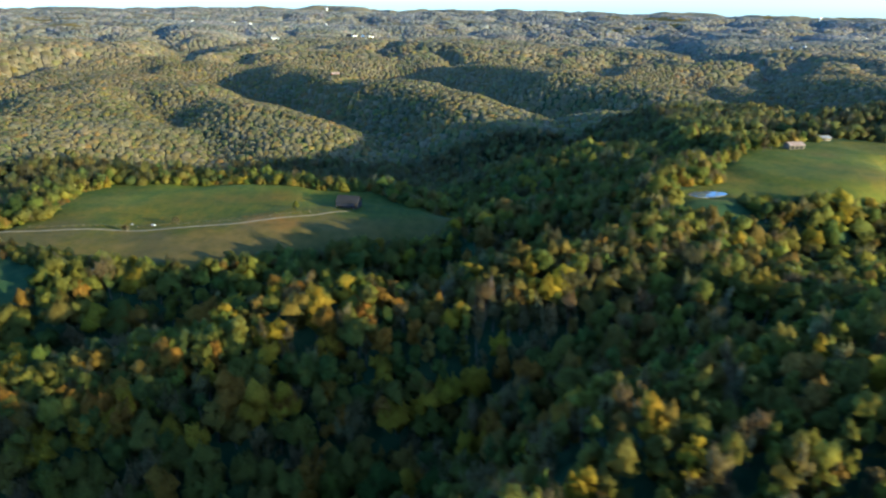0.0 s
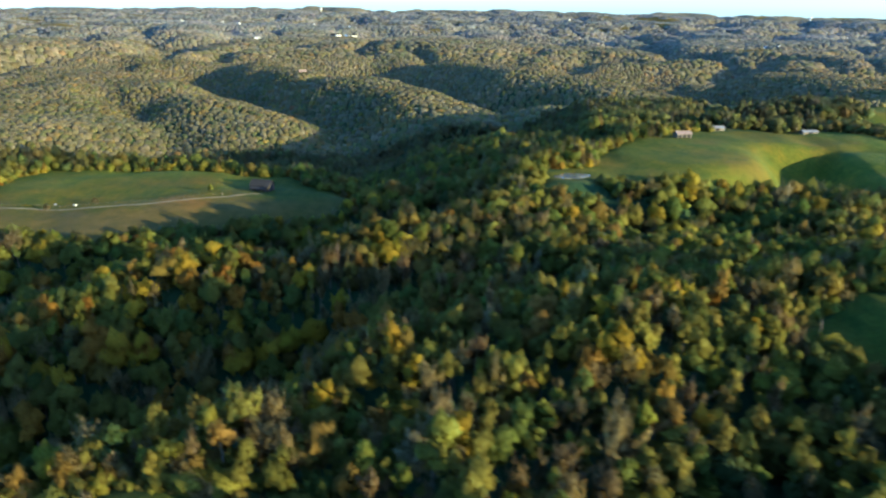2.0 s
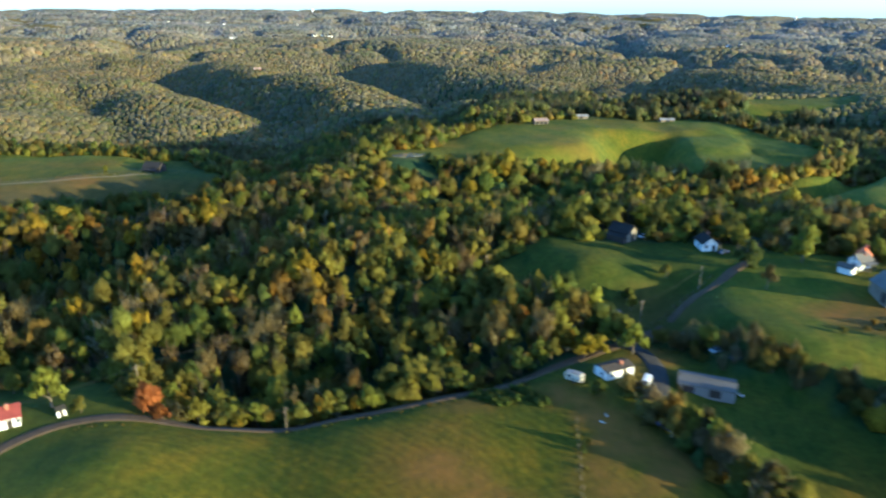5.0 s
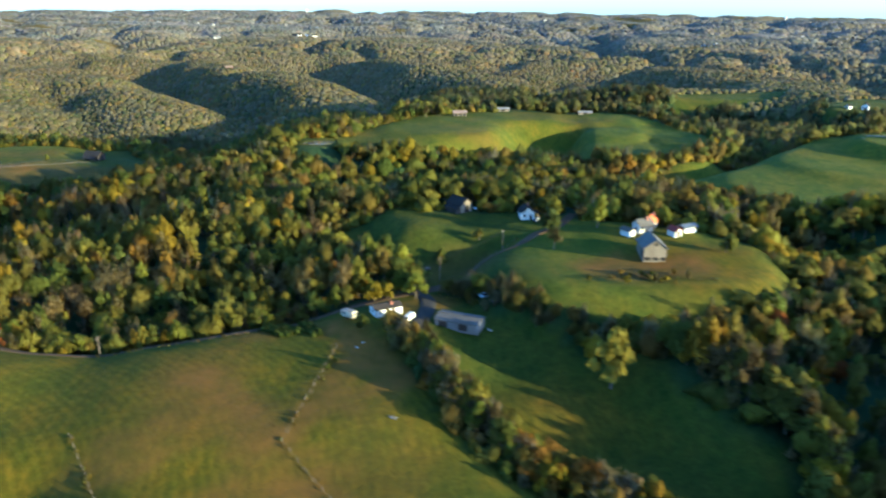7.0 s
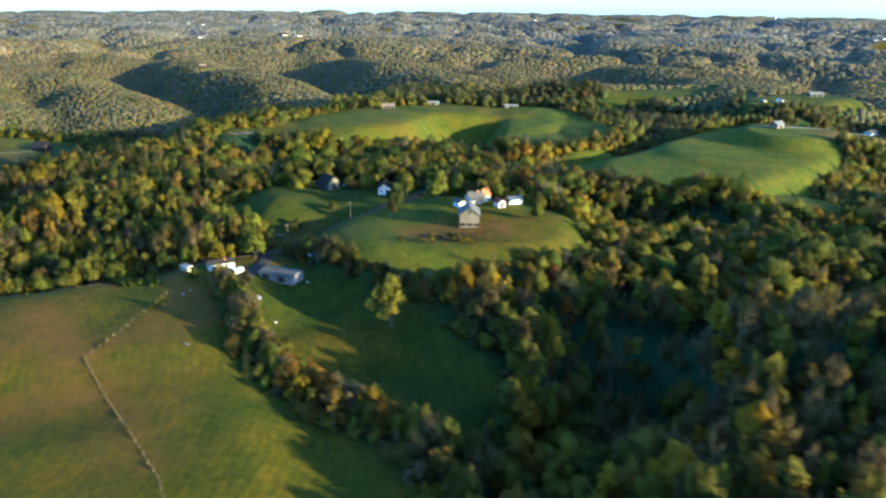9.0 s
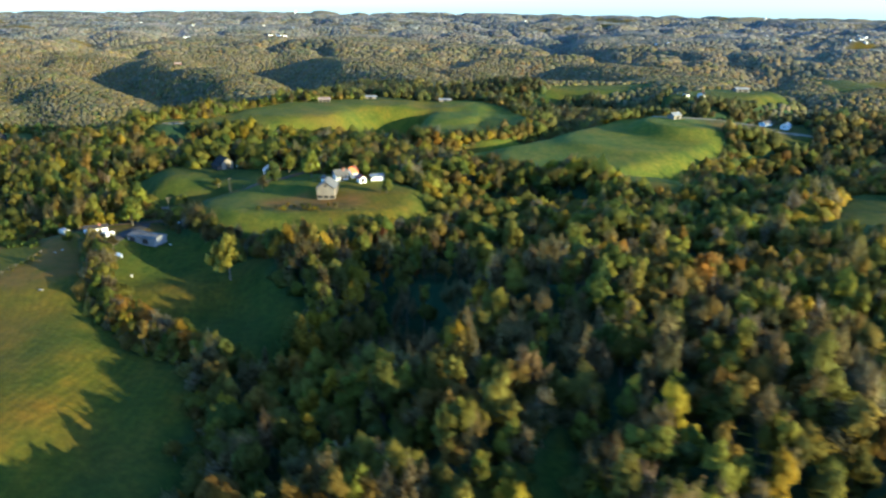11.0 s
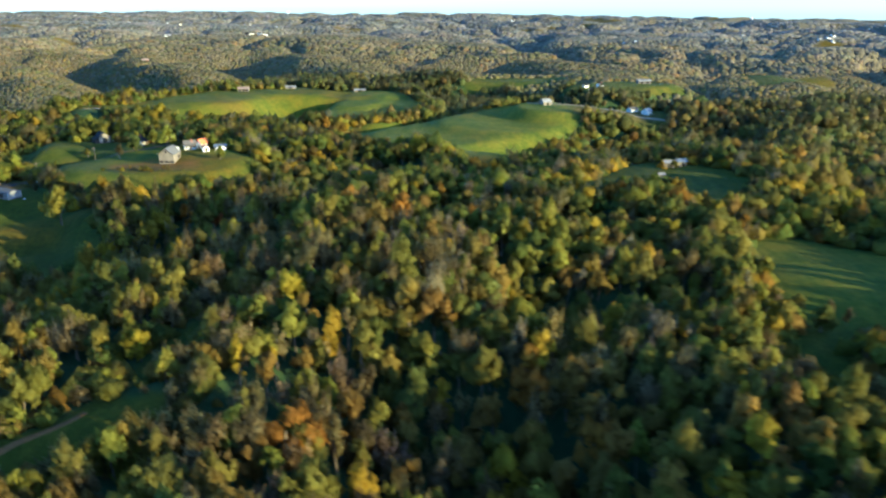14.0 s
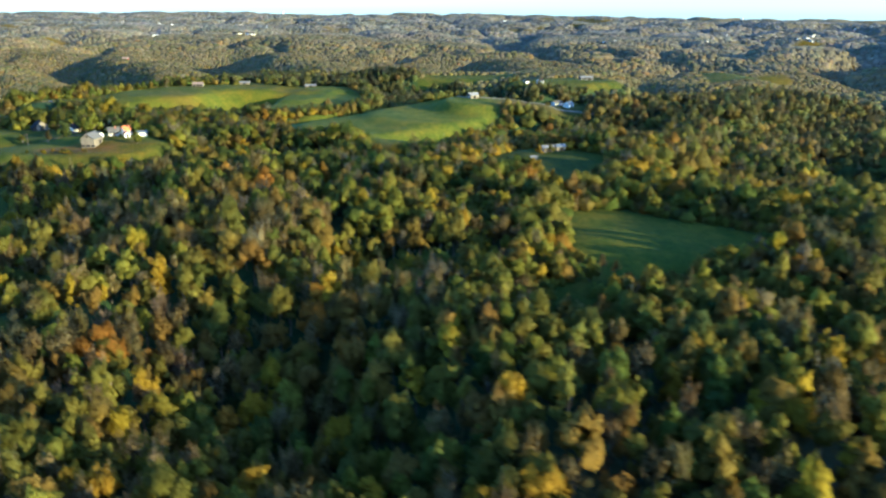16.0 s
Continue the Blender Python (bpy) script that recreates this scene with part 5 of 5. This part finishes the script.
def box_trailer(x, y, turn):
    root = thing("box_trailer", x, y, turn, -0.1, "white box trailer standing in the yard", "trailer")
    bm = bmesh.new()
    box(bm, -0.75, -1.9, 0.55, 0.75, 1.9, 1.95, 0.08)
    part("body", bm, WHITE, root)
    bm = bmesh.new()
    box(bm, -0.6, -1.94, 0.7, 0.6, -1.905, 1.8)
    part("rear_door", bm, PALEROOF, root)
    for sx in (-1, 1):
        part("wheel", rod(bmesh.new(), (sx * 0.85, 0, 0.36), (sx * 1.08, 0, 0.36), 0.36, 0.36, 12), RUBBER, root)
    part("tow_bar", rod(bmesh.new(), (0, 1.85, 0.6), (0, 3.1, 0.5), 0.07, 0.05), RUBBER, root)


box_trailer(198, 66.5, -26)


def tarp_pile(x, y, turn):
    root = thing("covered_pile", x, y, turn, 0.0, "pile under a bright blue tarpaulin", "tarpaulin")
    bm = bmesh.new()
    bmesh.ops.create_grid(bm, x_segments=14, y_segments=12, size=1.0)
    for v in bm.verts:
        r2 = max(abs(v.co.x), abs(v.co.y))
        hgt = 1.7 * (1 - smooth(r2, 0.45, 1.0)) + 0.22 * noise.noise((v.co.x * 3, v.co.y * 3, 4))
        v.co = Vector((v.co.x * 2.2, v.co.y * 1.6, 0.8 * hgt - 0.12))
    part("tarpaulin", bm, BLUE, root)
    for k in range(4):
        bm = bmesh.new()
        bmesh.ops.create_icosphere(bm, subdivisions=1, radius=0.28)
        bmesh.ops.translate(bm, verts=bm.verts, vec=((-1.9, 1.9, -1.9, 1.9)[k], (-1.35, -1.35, 1.35, 1.35)[k], 0.15))
        part("stone", bm, GREYWOOD, root)


tarp_pile(198.8, 54.0, -30)


def boat(x, y, turn):
    root = thing("boat_trailer", x, y, turn, -0.1, "pale boat under a cover on its trailer", "boat")
    bm = bmesh.new()
    rings = []
    for yy, hw, z0, z1 in ((-2.9, 0.8, 0.7, 1.5), (-1, 1.0, 0.55, 1.6), (1.2, 0.9, 0.6, 1.65), (2.6, 0.45, 0.85, 1.7), (3.2, 0.05, 1.3, 1.75)):
        rings.append([bm.verts.new((x0, yy, z)) for x0, z in ((-hw, z1), (-hw * 0.7, z0 + 0.15), (0, z0), (hw * 0.7, z0 + 0.15), (hw, z1), (0, z1 + 0.3))])
    for a, b in zip(rings, rings[1:]):
        for k in range(6):
            bm.faces.new((a[k], a[(k + 1) % 6], b[(k + 1) % 6], b[k]))
    bm.faces.new(rings[0][::-1])
    bm.faces.new(rings[-1])
    part("hull", bm, PALEPAINT, root)
    for sx in (-1, 1):
        part("wheel", rod(bmesh.new(), (sx * 0.8, -0.6, 0.3), (sx * 1.0, -0.6, 0.3), 0.3, 0.3, 12), RUBBER, root)


boat(207.3, 53, -135)


def trough(x, y, turn, mat, label, size=1.0):
    root = thing("feed_trough", x, y, turn, 0.0, label, "trough", "feed troughs")
    root.matrix_basis = root.matrix_basis @ Matrix.Diagonal((size, size, size, 1))
    bm = bmesh.new()
    box(bm, -0.5, -1.1, 0.1, 0.5, 1.1, 0.7, 0.06)
    part("tub", bm, mat, root)
    bm = bmesh.new()
    box(bm, -0.4, -1.0, 0.70, 0.4, 1.0, 0.715)
    part("feed", bm, GRAVEL, root)


trough(221, 66.5, 30, WHITE, "white tub at the end of the long shed", 0.6)
trough(215.5, 44, 20, WHITE, "white feed trough on dark grass", 0.7)
trough(197, 20.5, 70, PALEROOF, "metal feed trough in the pasture", 0.7)
trough(186, 54.6, 0, WHITE, "white tub beside the worn yard", 0.42)
trough(184.6, 52.4, 40, WHITE, "white tub beside the worn yard", 0.38)
trough(-148, 348, 60, WHITE, "white feed trough beside the farm track")
trough(-160, 350, 20, PALEROOF, "pale feed trough on the pasture")


def timber_stack(x, y, turn, n, label):
    root = thing("timber_stack", x, y, turn, 0.0, label, "timber")
    for k in range(n):
        bm = bmesh.new()
        row, col = divmod(k, 5)
        box(bm, -0.9 + col * 0.38, -2.4 + 0.1 * (k % 3), row * 0.24 - 0.05, -0.57 + col * 0.38, 2.4, row * 0.24 + 0.17)
        part("plank", bm, POLE, root)


timber_stack(313, 138, -60, 12, "low stack of sawn planks by the lawn's edge")
timber_stack(200, 112, -75, 10, "low stack of old planks in long grass")


def pole(x, y, high, turn):
    root = thing("utility_pole", x, y, turn, 0.4, "tall wooden utility pole with a crossarm", "utility pole", "utility poles")
    part("shaft", rod(bmesh.new(), (0, 0, -0.5), (0, 0, high), 0.17, 0.11, 8), POLE, root)
    bm = bmesh.new()
    box(bm, -1.1, -0.06, high - 0.8, 1.1, 0.06, high - 0.66)
    arm = part("crossarm", bm, POLE, root)
    for k in (-0.95, 0.0, 0.95):
        part("insulator", rod(bmesh.new(), (k, 0, high - 0.66), (k, 0, high - 0.46), 0.05, 0.03), GLASS, arm)


POLES = [(46, 42, 7.8, 60), (113, 55.5, 6.5, 80), (206, 104, 9.5, 40), (228, 120, 8.5, 40), (163, 141, 9, 60), (74, 68, 9, 70)]
for p in POLES:
    pole(*p)


def wire(name, a, b, sag, label):
    n, verts, faces = 14, [], []
    for k in range(n + 1):
        u = k / n
        c = Vector(a).lerp(Vector(b), u) - Vector((0, 0, sag * 4 * u * (1 - u)))
        for dx, dz in ((0.025, 0), (-0.0125, 0.02), (-0.0125, -0.02)):
            verts.append((c.x + dx, c.y, c.z + dz))
    for k in range(n):
        for q in range(3):
            faces.append((k * 3 + q, k * 3 + (q + 1) % 3, k * 3 + 3 + (q + 1) % 3, k * 3 + 3 + q))
    tagged(link_mesh(name, verts, faces, RUBBER), label, "cable", "overhead cables")


for (x0, y0, h0, _), (x1, y1, h1, _) in ((POLES[0], POLES[5]), (POLES[5], POLES[4]), (POLES[0], POLES[1]), (POLES[2], POLES[3])):
    for off in (-0.6, 0.6):
        wire("overhead_cable", (x0 + off * 0.5, y0 + off, ground(x0, y0) + h0 - 0.9), (x1 + off * 0.5, y1 + off, ground(x1, y1) + h1 - 0.9), 1.2, "dark overhead cable strung between wooden poles")


def fence(line, gap, label):
    root = thing("fence", line[0][0], line[0][1], 0, 0, label, "fence", z=0.0)
    org = Vector((line[0][0], line[0][1], 0))
    shared = bpy.data.meshes.new("post")
    bm = rod(bmesh.new(), (0, 0, -0.4), (0, 0, 1.25), 0.09, 0.07, 6)
    bm.to_mesh(shared)
    bm.free()
    shared.materials.append(POLE)
    tops = []
    for (x0, y0), (x1, y1) in zip(line, line[1:]):
        n = max(1, int(math.hypot(x1 - x0, y1 - y0) / gap))
        for k in range(n):
            x, y = x0 + (x1 - x0) * k / n, y0 + (y1 - y0) * k / n
            p = new("post", shared)
            p.parent = root
            p.location = Vector((x, y, ground(x, y))) - org
            p.rotation_euler = (far_rng.uniform(-0.06, 0.06), far_rng.uniform(-0.06, 0.06), 0)
            tops.append(Vector((x, y, ground(x, y))) - org)
    for z in (0.5, 1.05):
        verts, faces = [], []
        for t in tops:
            verts += [(t.x, t.y, t.z + z - 0.012), (t.x, t.y, t.z + z + 0.012), (t.x + 0.02, t.y, t.z + z)]
        for k in range(len(tops) - 1):
            for q in range(3):
                faces.append((k * 3 + q, k * 3 + (q + 1) % 3, k * 3 + 3 + (q + 1) % 3, k * 3 + 3 + q))
        link_mesh("wire", verts, faces, POLE, root)


fence([(179, 53), (174, 11), (189, -7), (212, -36), (225, -60)], 3.2, "old wire fence on wooden posts across the pasture")
fence([(127, 13), (134, 4), (143, -8), (150, -20)], 3.0, "short post and wire fence round a paddock corner")
fence([(-205, 336), (-150, 346), (-100, 353), (-66, 372)], 5.0, "wire fence on posts along the farm track")
fence([(208, 105), (221, 114), (235, 127)], 3.0, "post fence along the lane verge")


# ---- single trees and shrubs: every one a thing with trunk and crown ----
def tree_model(kind, tall, wide, clumps, label, shrub=False):
    name = "shrub" if shrub else "tree"
    root = new(name)
    base = np.zeros((1, 3))
    v, f, tint, soft = crowns(base, np.array([tall]), np.array([wide]), np.array([KINDS.index(kind)]), clumps, 7, 1.0)
    v[:, 2] = v[:, 2] * 0.9 + 0.05 * tall if shrub else v[:, 2] * 1.04 - 0.08 * tall
    crown = new("crown", mesh_from("crown", v, f, tint, [LEAVES], np.zeros(len(f)), soft))
    crown.parent = root
    bm = rod(bmesh.new(), (0, 0, -0.6), (0.1, 0.05, 0.55 * tall), 0.024 * tall, 0.010 * tall, 7)
    for k in range(5):
        a = k * 1.257 + 0.4
        rod(bm, (0.05, 0.02, (0.22 + 0.06 * k) * tall), (math.cos(a) * wide * 0.6, math.sin(a) * wide * 0.6, (0.45 + 0.07 * k) * tall), 0.010 * tall, 0.004 * tall, 5)
    part("trunk", bm, BARK, root)
    return tagged(root, label, "shrub" if shrub else "tree")


MODELS, USED = {}, set()
LABELS = {
    "pine": "dark evergreen tree with dense foliage", "green": "leafy green tree in autumn", "olive": "olive-green tree beginning to turn", "lime": "yellow-green tree in low sun",
    "yellow": "golden-yellow autumn tree in full leaf", "orange": "bright orange autumn tree in leaf", "rust": "russet-brown autumn tree with thin leaf", "red": "scarlet-red autumn tree in full leaf", "bare": "grey-brown tree with almost no leaves", "ash": "pale grey leafless autumn tree",
}


def plant(kind, x, y, tall, wide=None, shrub=False, group=""):
    variant = far_rng.randrange(2)
    key = (kind, variant, shrub)
    if key not in USED:
        USED.add(key)
        MODELS[key] = tree_model(kind, 10.0, 4.0 if not shrub else 6.0, 90 if not shrub else 30, LABELS[kind] if not shrub else LABELS[kind].replace("tree", "shrub"), shrub)
        ob = MODELS[key]
    else:
        ob = copy_thing(MODELS[key], Matrix())
    size = tall / 10.0
    wide = wide or tall * 0.4
    ob.matrix_basis = pose(x, y, ground(x, y) - 0.1, 0, 0, far_rng.uniform(0, 360)) @ Matrix.Diagonal((wide / (4.0 if not shrub else 6.0), wide / (4.0 if not shrub else 6.0), size, 1))
    if group:
        ob["group"] = group
    keep_out(x, y, wide * 0.8)
    return ob


keep_out(126, 322, 16)
keep_out(190, 71, 7)
keep_out(117, 304, 13)
keep_out(133, 300, 12)
keep_out(208, 150, 9)
keep_out(216, 150, 8)


for kind, x, y, tall in (("pine", 245, 128, 10), ("lime", 249, 145, 9), ("lime", 263, 129, 12), ("lime", 287, 130, 8), ("olive", 300, 102, 7), ("bare", 245, 112, 7), ("lime", 206, 115, 5),
                         ("bare", 306, 141, 11), ("green", 214, 176, 9), ("pine", 222, 172, 8), ("pine", 230, 171, 9), ("lime", 259, 159, 10), ("olive", 272, 156, 10), ("pine", 253, 157, 8), ("pine", 236, 159, 9),
                         ("lime", 251, 42, 16), ("lime", 57.5, 58.8, 11.0), ("red", 80, 59, 9), ("red", 84, 57, 6), ("olive", 65.5, 56.5, 4.5), ("rust", 36, 68, 5), ("rust", 48, 69, 5), ("lime", 42, 69, 6),
                         ("yellow", 186, 83, 7), ("lime", 198, 90, 9), ("lime", 193, 92, 8), ("ash", 197, 59, 6.0), ("bare", 194.5, 62, 4.5), ("green", 185, 61, 4.5), ("red", 303, 67, 9), ("red", 313, 52, 8),
                         ("olive", -80, 375, 5), ("olive", -209, 433, 10), ("bare", -157, 337, 5), ("bare", -136, 348, 5), ("rust", -236, 412, 8), ("rust", -240, 404, 9), ("bare", -89, 302, 5),
                         ("lime", 199, 84, 9), ("yellow", 190, 84, 6), ("bare", 203, 58, 6), ("olive", 220, 128, 5), ("orange", 530, -66, 7), ("olive", 519, -58, 9), ("bare", 524, -52, 6), ("bare", 528, -54, 5), ("olive", 517, -48, 7), ("rust", 538, -96, 8),
                         ("lime", 112, 333, 8), ("olive", 107, 352, 9), ("yellow", 121, 345, 7), ("rust", 100, 340, 8), ("olive", 206, 121, 5), ("red", 362, -64, 8), ("yellow", 340, -83, 10), ("rust", 267, -52, 6), ("olive", 525, 111, 5), ("yellow", 518, 109, 5)):
    plant(kind, x, y, tall * 1.05)

# trees on the far side of the hilltop barn
for k in range(26):
    u = k / 25
    plant(far_rng.choice(["olive", "rust", "bare", "lime", "green"]), 138 + 66 * u + far_rng.uniform(-5, 5), 372 + 58 * u + far_rng.uniform(-3, 9), far_rng.uniform(6, 9), group="hilltop trees")
# the hedgerow that divides the two pastures
for (x0, y0), (x1, y1), n in (((203, 50), (210, 32), 12), ((210, 32), (224, 13), 18), ((224, 13), (255, -6), 36)):
    for k in range(n):
        u = (k + far_rng.random()) / n
        plant(far_rng.choice(["bare", "ash", "bare", "olive", "rust", "lime"] if x0 < 222 else ["orange", "rust", "rust", "ash", "orange", "yellow"]), x0 + (x1 - x0) * u + far_rng.uniform(-2.2, 2.2), y0 + (y1 - y0) * u + far_rng.uniform(-2.2, 2.2),
              far_rng.uniform(6.5, 10.5), group="hedgerow trees")
# brush between the lane and the barn field
for (x0, y0), (x1, y1), n in (((208, 92), (240, 68), 38), ((240, 68), (262, 58), 16)):
    for k in range(n):
        u = (k + far_rng.random()) / n
        plant(far_rng.choice(["bare", "ash", "rust", "bare", "olive"]), x0 + (x1 - x0) * u + far_rng.uniform(-4, 4), y0 + (y1 - y0) * u + far_rng.uniform(-3, 3), far_rng.uniform(3.4, 6.4), shrub=True, group="brush by the lane")
# tall trees at the eastern edge of the yard field
for k in range(22):
    u = 4 * (k + far_rng.random()) / 22
    x = float(np.interp(u, [0, 1, 2, 3, 4], [268, 279, 288, 287, 282])) + far_rng.uniform(-1, 4)
    y = float(np.interp(u, [0, 1, 2, 3, 4], [42, 30, 19, 5, -12])) + far_rng.uniform(-2, 2)
    plant(far_rng.choice(["green", "olive", "olive", "rust", "bare", "yellow", "lime"]), x, y, far_rng.uniform(11.5, 15), group="trees edging the field")
# low hedge behind the red-roofed house
for k in range(30):
    plant(far_rng.choice(["rust", "olive", "bare", "green"]), 6 + 46 * k / 29 + far_rng.uniform(-1, 1), 75.5 + far_rng.uniform(-1.2, 1.2) - 2.5 * k / 29, far_rng.uniform(1.6, 2.6) + 2.0 * k / 29, shrub=True, group="hedge behind the house")
# small dark shrubs by the fence line
for x, y in ((180, 45.2), (179.2, 43.4), (178.4, 41.8)):
    plant("green", x, y, 1.6, shrub=True)
# bushes round the barn's worn patch
for k in range(16):
    plant(far_rng.choice(["rust", "olive", "bare", "yellow"]), 262 + far_rng.uniform(-16, 22), 82 + far_rng.uniform(-6, 4), far_rng.uniform(1.6, 3), shrub=True, group="bushes below the barn")
# dark copse on the meadow
for k in range(46):
    u, q = far_rng.random(), far_rng.random()
    plant(far_rng.choice(["pine", "green", "green", "olive"] if u < 0.8 else ["yellow", "rust", "olive"]), 488 + 26 * u, 58 + 10 * q - 3 * u, far_rng.uniform(6, 8.5), group="copse on the meadow")
# trees and shrubs standing along the lane
for k in range(60):
    u = k / 59
    x = 86 + 98 * u
    y = float(np.interp(x, [84, 98, 119, 145, 170, 184], [55, 54, 57, 64.5, 74, 82])) + far_rng.uniform(5, 9)
    plant(far_rng.choice(["yellow", "lime", "lime", "olive", "rust", "bare", "green"]), x, y, far_rng.uniform(4.5, 8.5), group="trees along the lane")

# ---- low growth at the wood's edge ----
def undergrowth():
    x, y = scatter(-260, -160, 760, 480, 3.1)
    c = clearing(x, y)
    keep = (c < 0.8) & (c > -9) & stretch_of_plan(x, y) & (off_line(x, y) < 520)
    for (x0, y0), (x1, y1) in zip(ROAD_LINE, ROAD_LINE[1:]):
        keep &= seg_distance(x, y, x0, y0, x1, y1)[0] > 3.6
    for bx, by, r in BARE_SPOTS:
        keep &= np.hypot(x - bx, y - by) > r
    x, y = x[keep], y[keep]
    n = len(x)
    kind = choose_kinds(x, y, np.zeros(n))
    h = rng.uniform(1.4, 4.2, n)
    v, f, tint, soft = crowns(np.stack([x, y, height(x, y) - 0.4], -1), h, h * 0.66, kind, 4, 3)
    tagged(new("undergrowth", mesh_from("undergrowth", v, f, tint, [LEAVES], np.zeros(len(f)), soft)), "tangled brush and saplings along the wood's edge", "brush", kind="stuff")


undergrowth()


def weeds():
    """Tall weeds along fences, verges and round the worn barn patch."""
    lines = [[(179, 53), (174, 11), (189, -7), (212, -36), (225, -60)], [(127, 13), (143, -8), (150, -20)], [(-205, 336), (-150, 346), (-66, 372)], [(62, 48), (84, 52), (119, 54), (145, 61), (172, 71)],
             [(208, 105), (221, 114), (235, 127)], [(250, 84), (290, 80)], [(205, 92), (240, 68)]]
    xs, ys = [], []
    for line in lines:
        for (x0, y0), (x1, y1) in zip(line, line[1:]):
            n = int(math.hypot(x1 - x0, y1 - y0) * 0.9)
            u = rng.random(n)
            xs.append(x0 + (x1 - x0) * u + rng.normal(size=n) * 0.4)
            ys.append(y0 + (y1 - y0) * u + rng.normal(size=n) * 0.4)
    x, y = np.concatenate(xs), np.concatenate(ys)
    keep = np.ones(len(x), bool)
    for (x0, y0), (x1, y1) in zip(ROAD_LINE, ROAD_LINE[1:]):
        keep &= seg_distance(x, y, x0, y0, x1, y1)[0] > 2.9
    x, y = x[keep], y[keep]
    n = len(x)
    kind = rng.choice([KINDS.index(k) for k in ("olive", "rust", "bare", "bare")], n)
    h = rng.uniform(0.25, 0.6, n)
    v, f, tint, soft = crowns(np.stack([x, y, height(x, y) - 0.1], -1), h, h * 0.6, kind, 3, 2)
    tagged(new("weeds", mesh_from("weeds", v, f, tint, [LEAVES], np.zeros(len(f)), soft)), "dry weeds along fences and verges", "weeds", kind="stuff")


weeds()


def garden_row(x0, y0, x1, y1):
    n = int(math.hypot(x1 - x0, y1 - y0) * 2.2)
    u = (np.arange(n) + rng.random(n)) / n
    x, y = x0 + (x1 - x0) * u, y0 + (y1 - y0) * u
    h = rng.uniform(0.7, 1.2, n)
    zc = ground(x0, y0)
    base = np.stack([x - x0, y - y0, height(x, y) - 0.1 - zc], -1)
    v, f, tint, soft = crowns(base, h, h * 0.75, np.full(n, KINDS.index("green")), 6, 3)
    root = thing("garden_row", x0, y0, 0, 0, "row of leafy green garden crops in brown soil", "crop row", "garden rows", z=zc)
    crop = new("foliage", mesh_from("foliage", v, f, tint, [LEAVES], np.zeros(len(f)), soft))
    crop.parent = root


for k in range(5):
    garden_row(155.5 + k * 1.3, 66.0 + k * 0.45, 162.5 + k * 1.4, 60.6 + k * 0.45)
for k in range(2):
    garden_row(166 + k * 1.7, 69.0 - k * 0.5, 172 + k * 1.4, 59.2 + k * 0.8)
woodland("woodland", "dense autumn wood of green, gold and leafless trees", 5.9, 0, 230, 35, 14.0, 3.9, 1.0, True, 0.95)
woodland("middle_woods", "olive and gold autumn trees with dark gaps", 5.5, 230, 345, 15, 11.6, 3.8, 1.0, True)
woodland("hill_woods", "mixed olive and leafless woods on the slopes", 5.9, 345, 720, 6, 9.8, 3.6, 1.0, False, 0.85, 0.5)
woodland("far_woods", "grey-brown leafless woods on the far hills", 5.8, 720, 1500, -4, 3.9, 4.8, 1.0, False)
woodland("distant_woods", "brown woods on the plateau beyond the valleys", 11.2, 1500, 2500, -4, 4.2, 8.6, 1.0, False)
woodland("skyline_woods", "grey-brown woods towards the skyline, haze painted into their colour", 20.0, 2500, 4900, -3, 3.0, 15.0, 1.0, False)
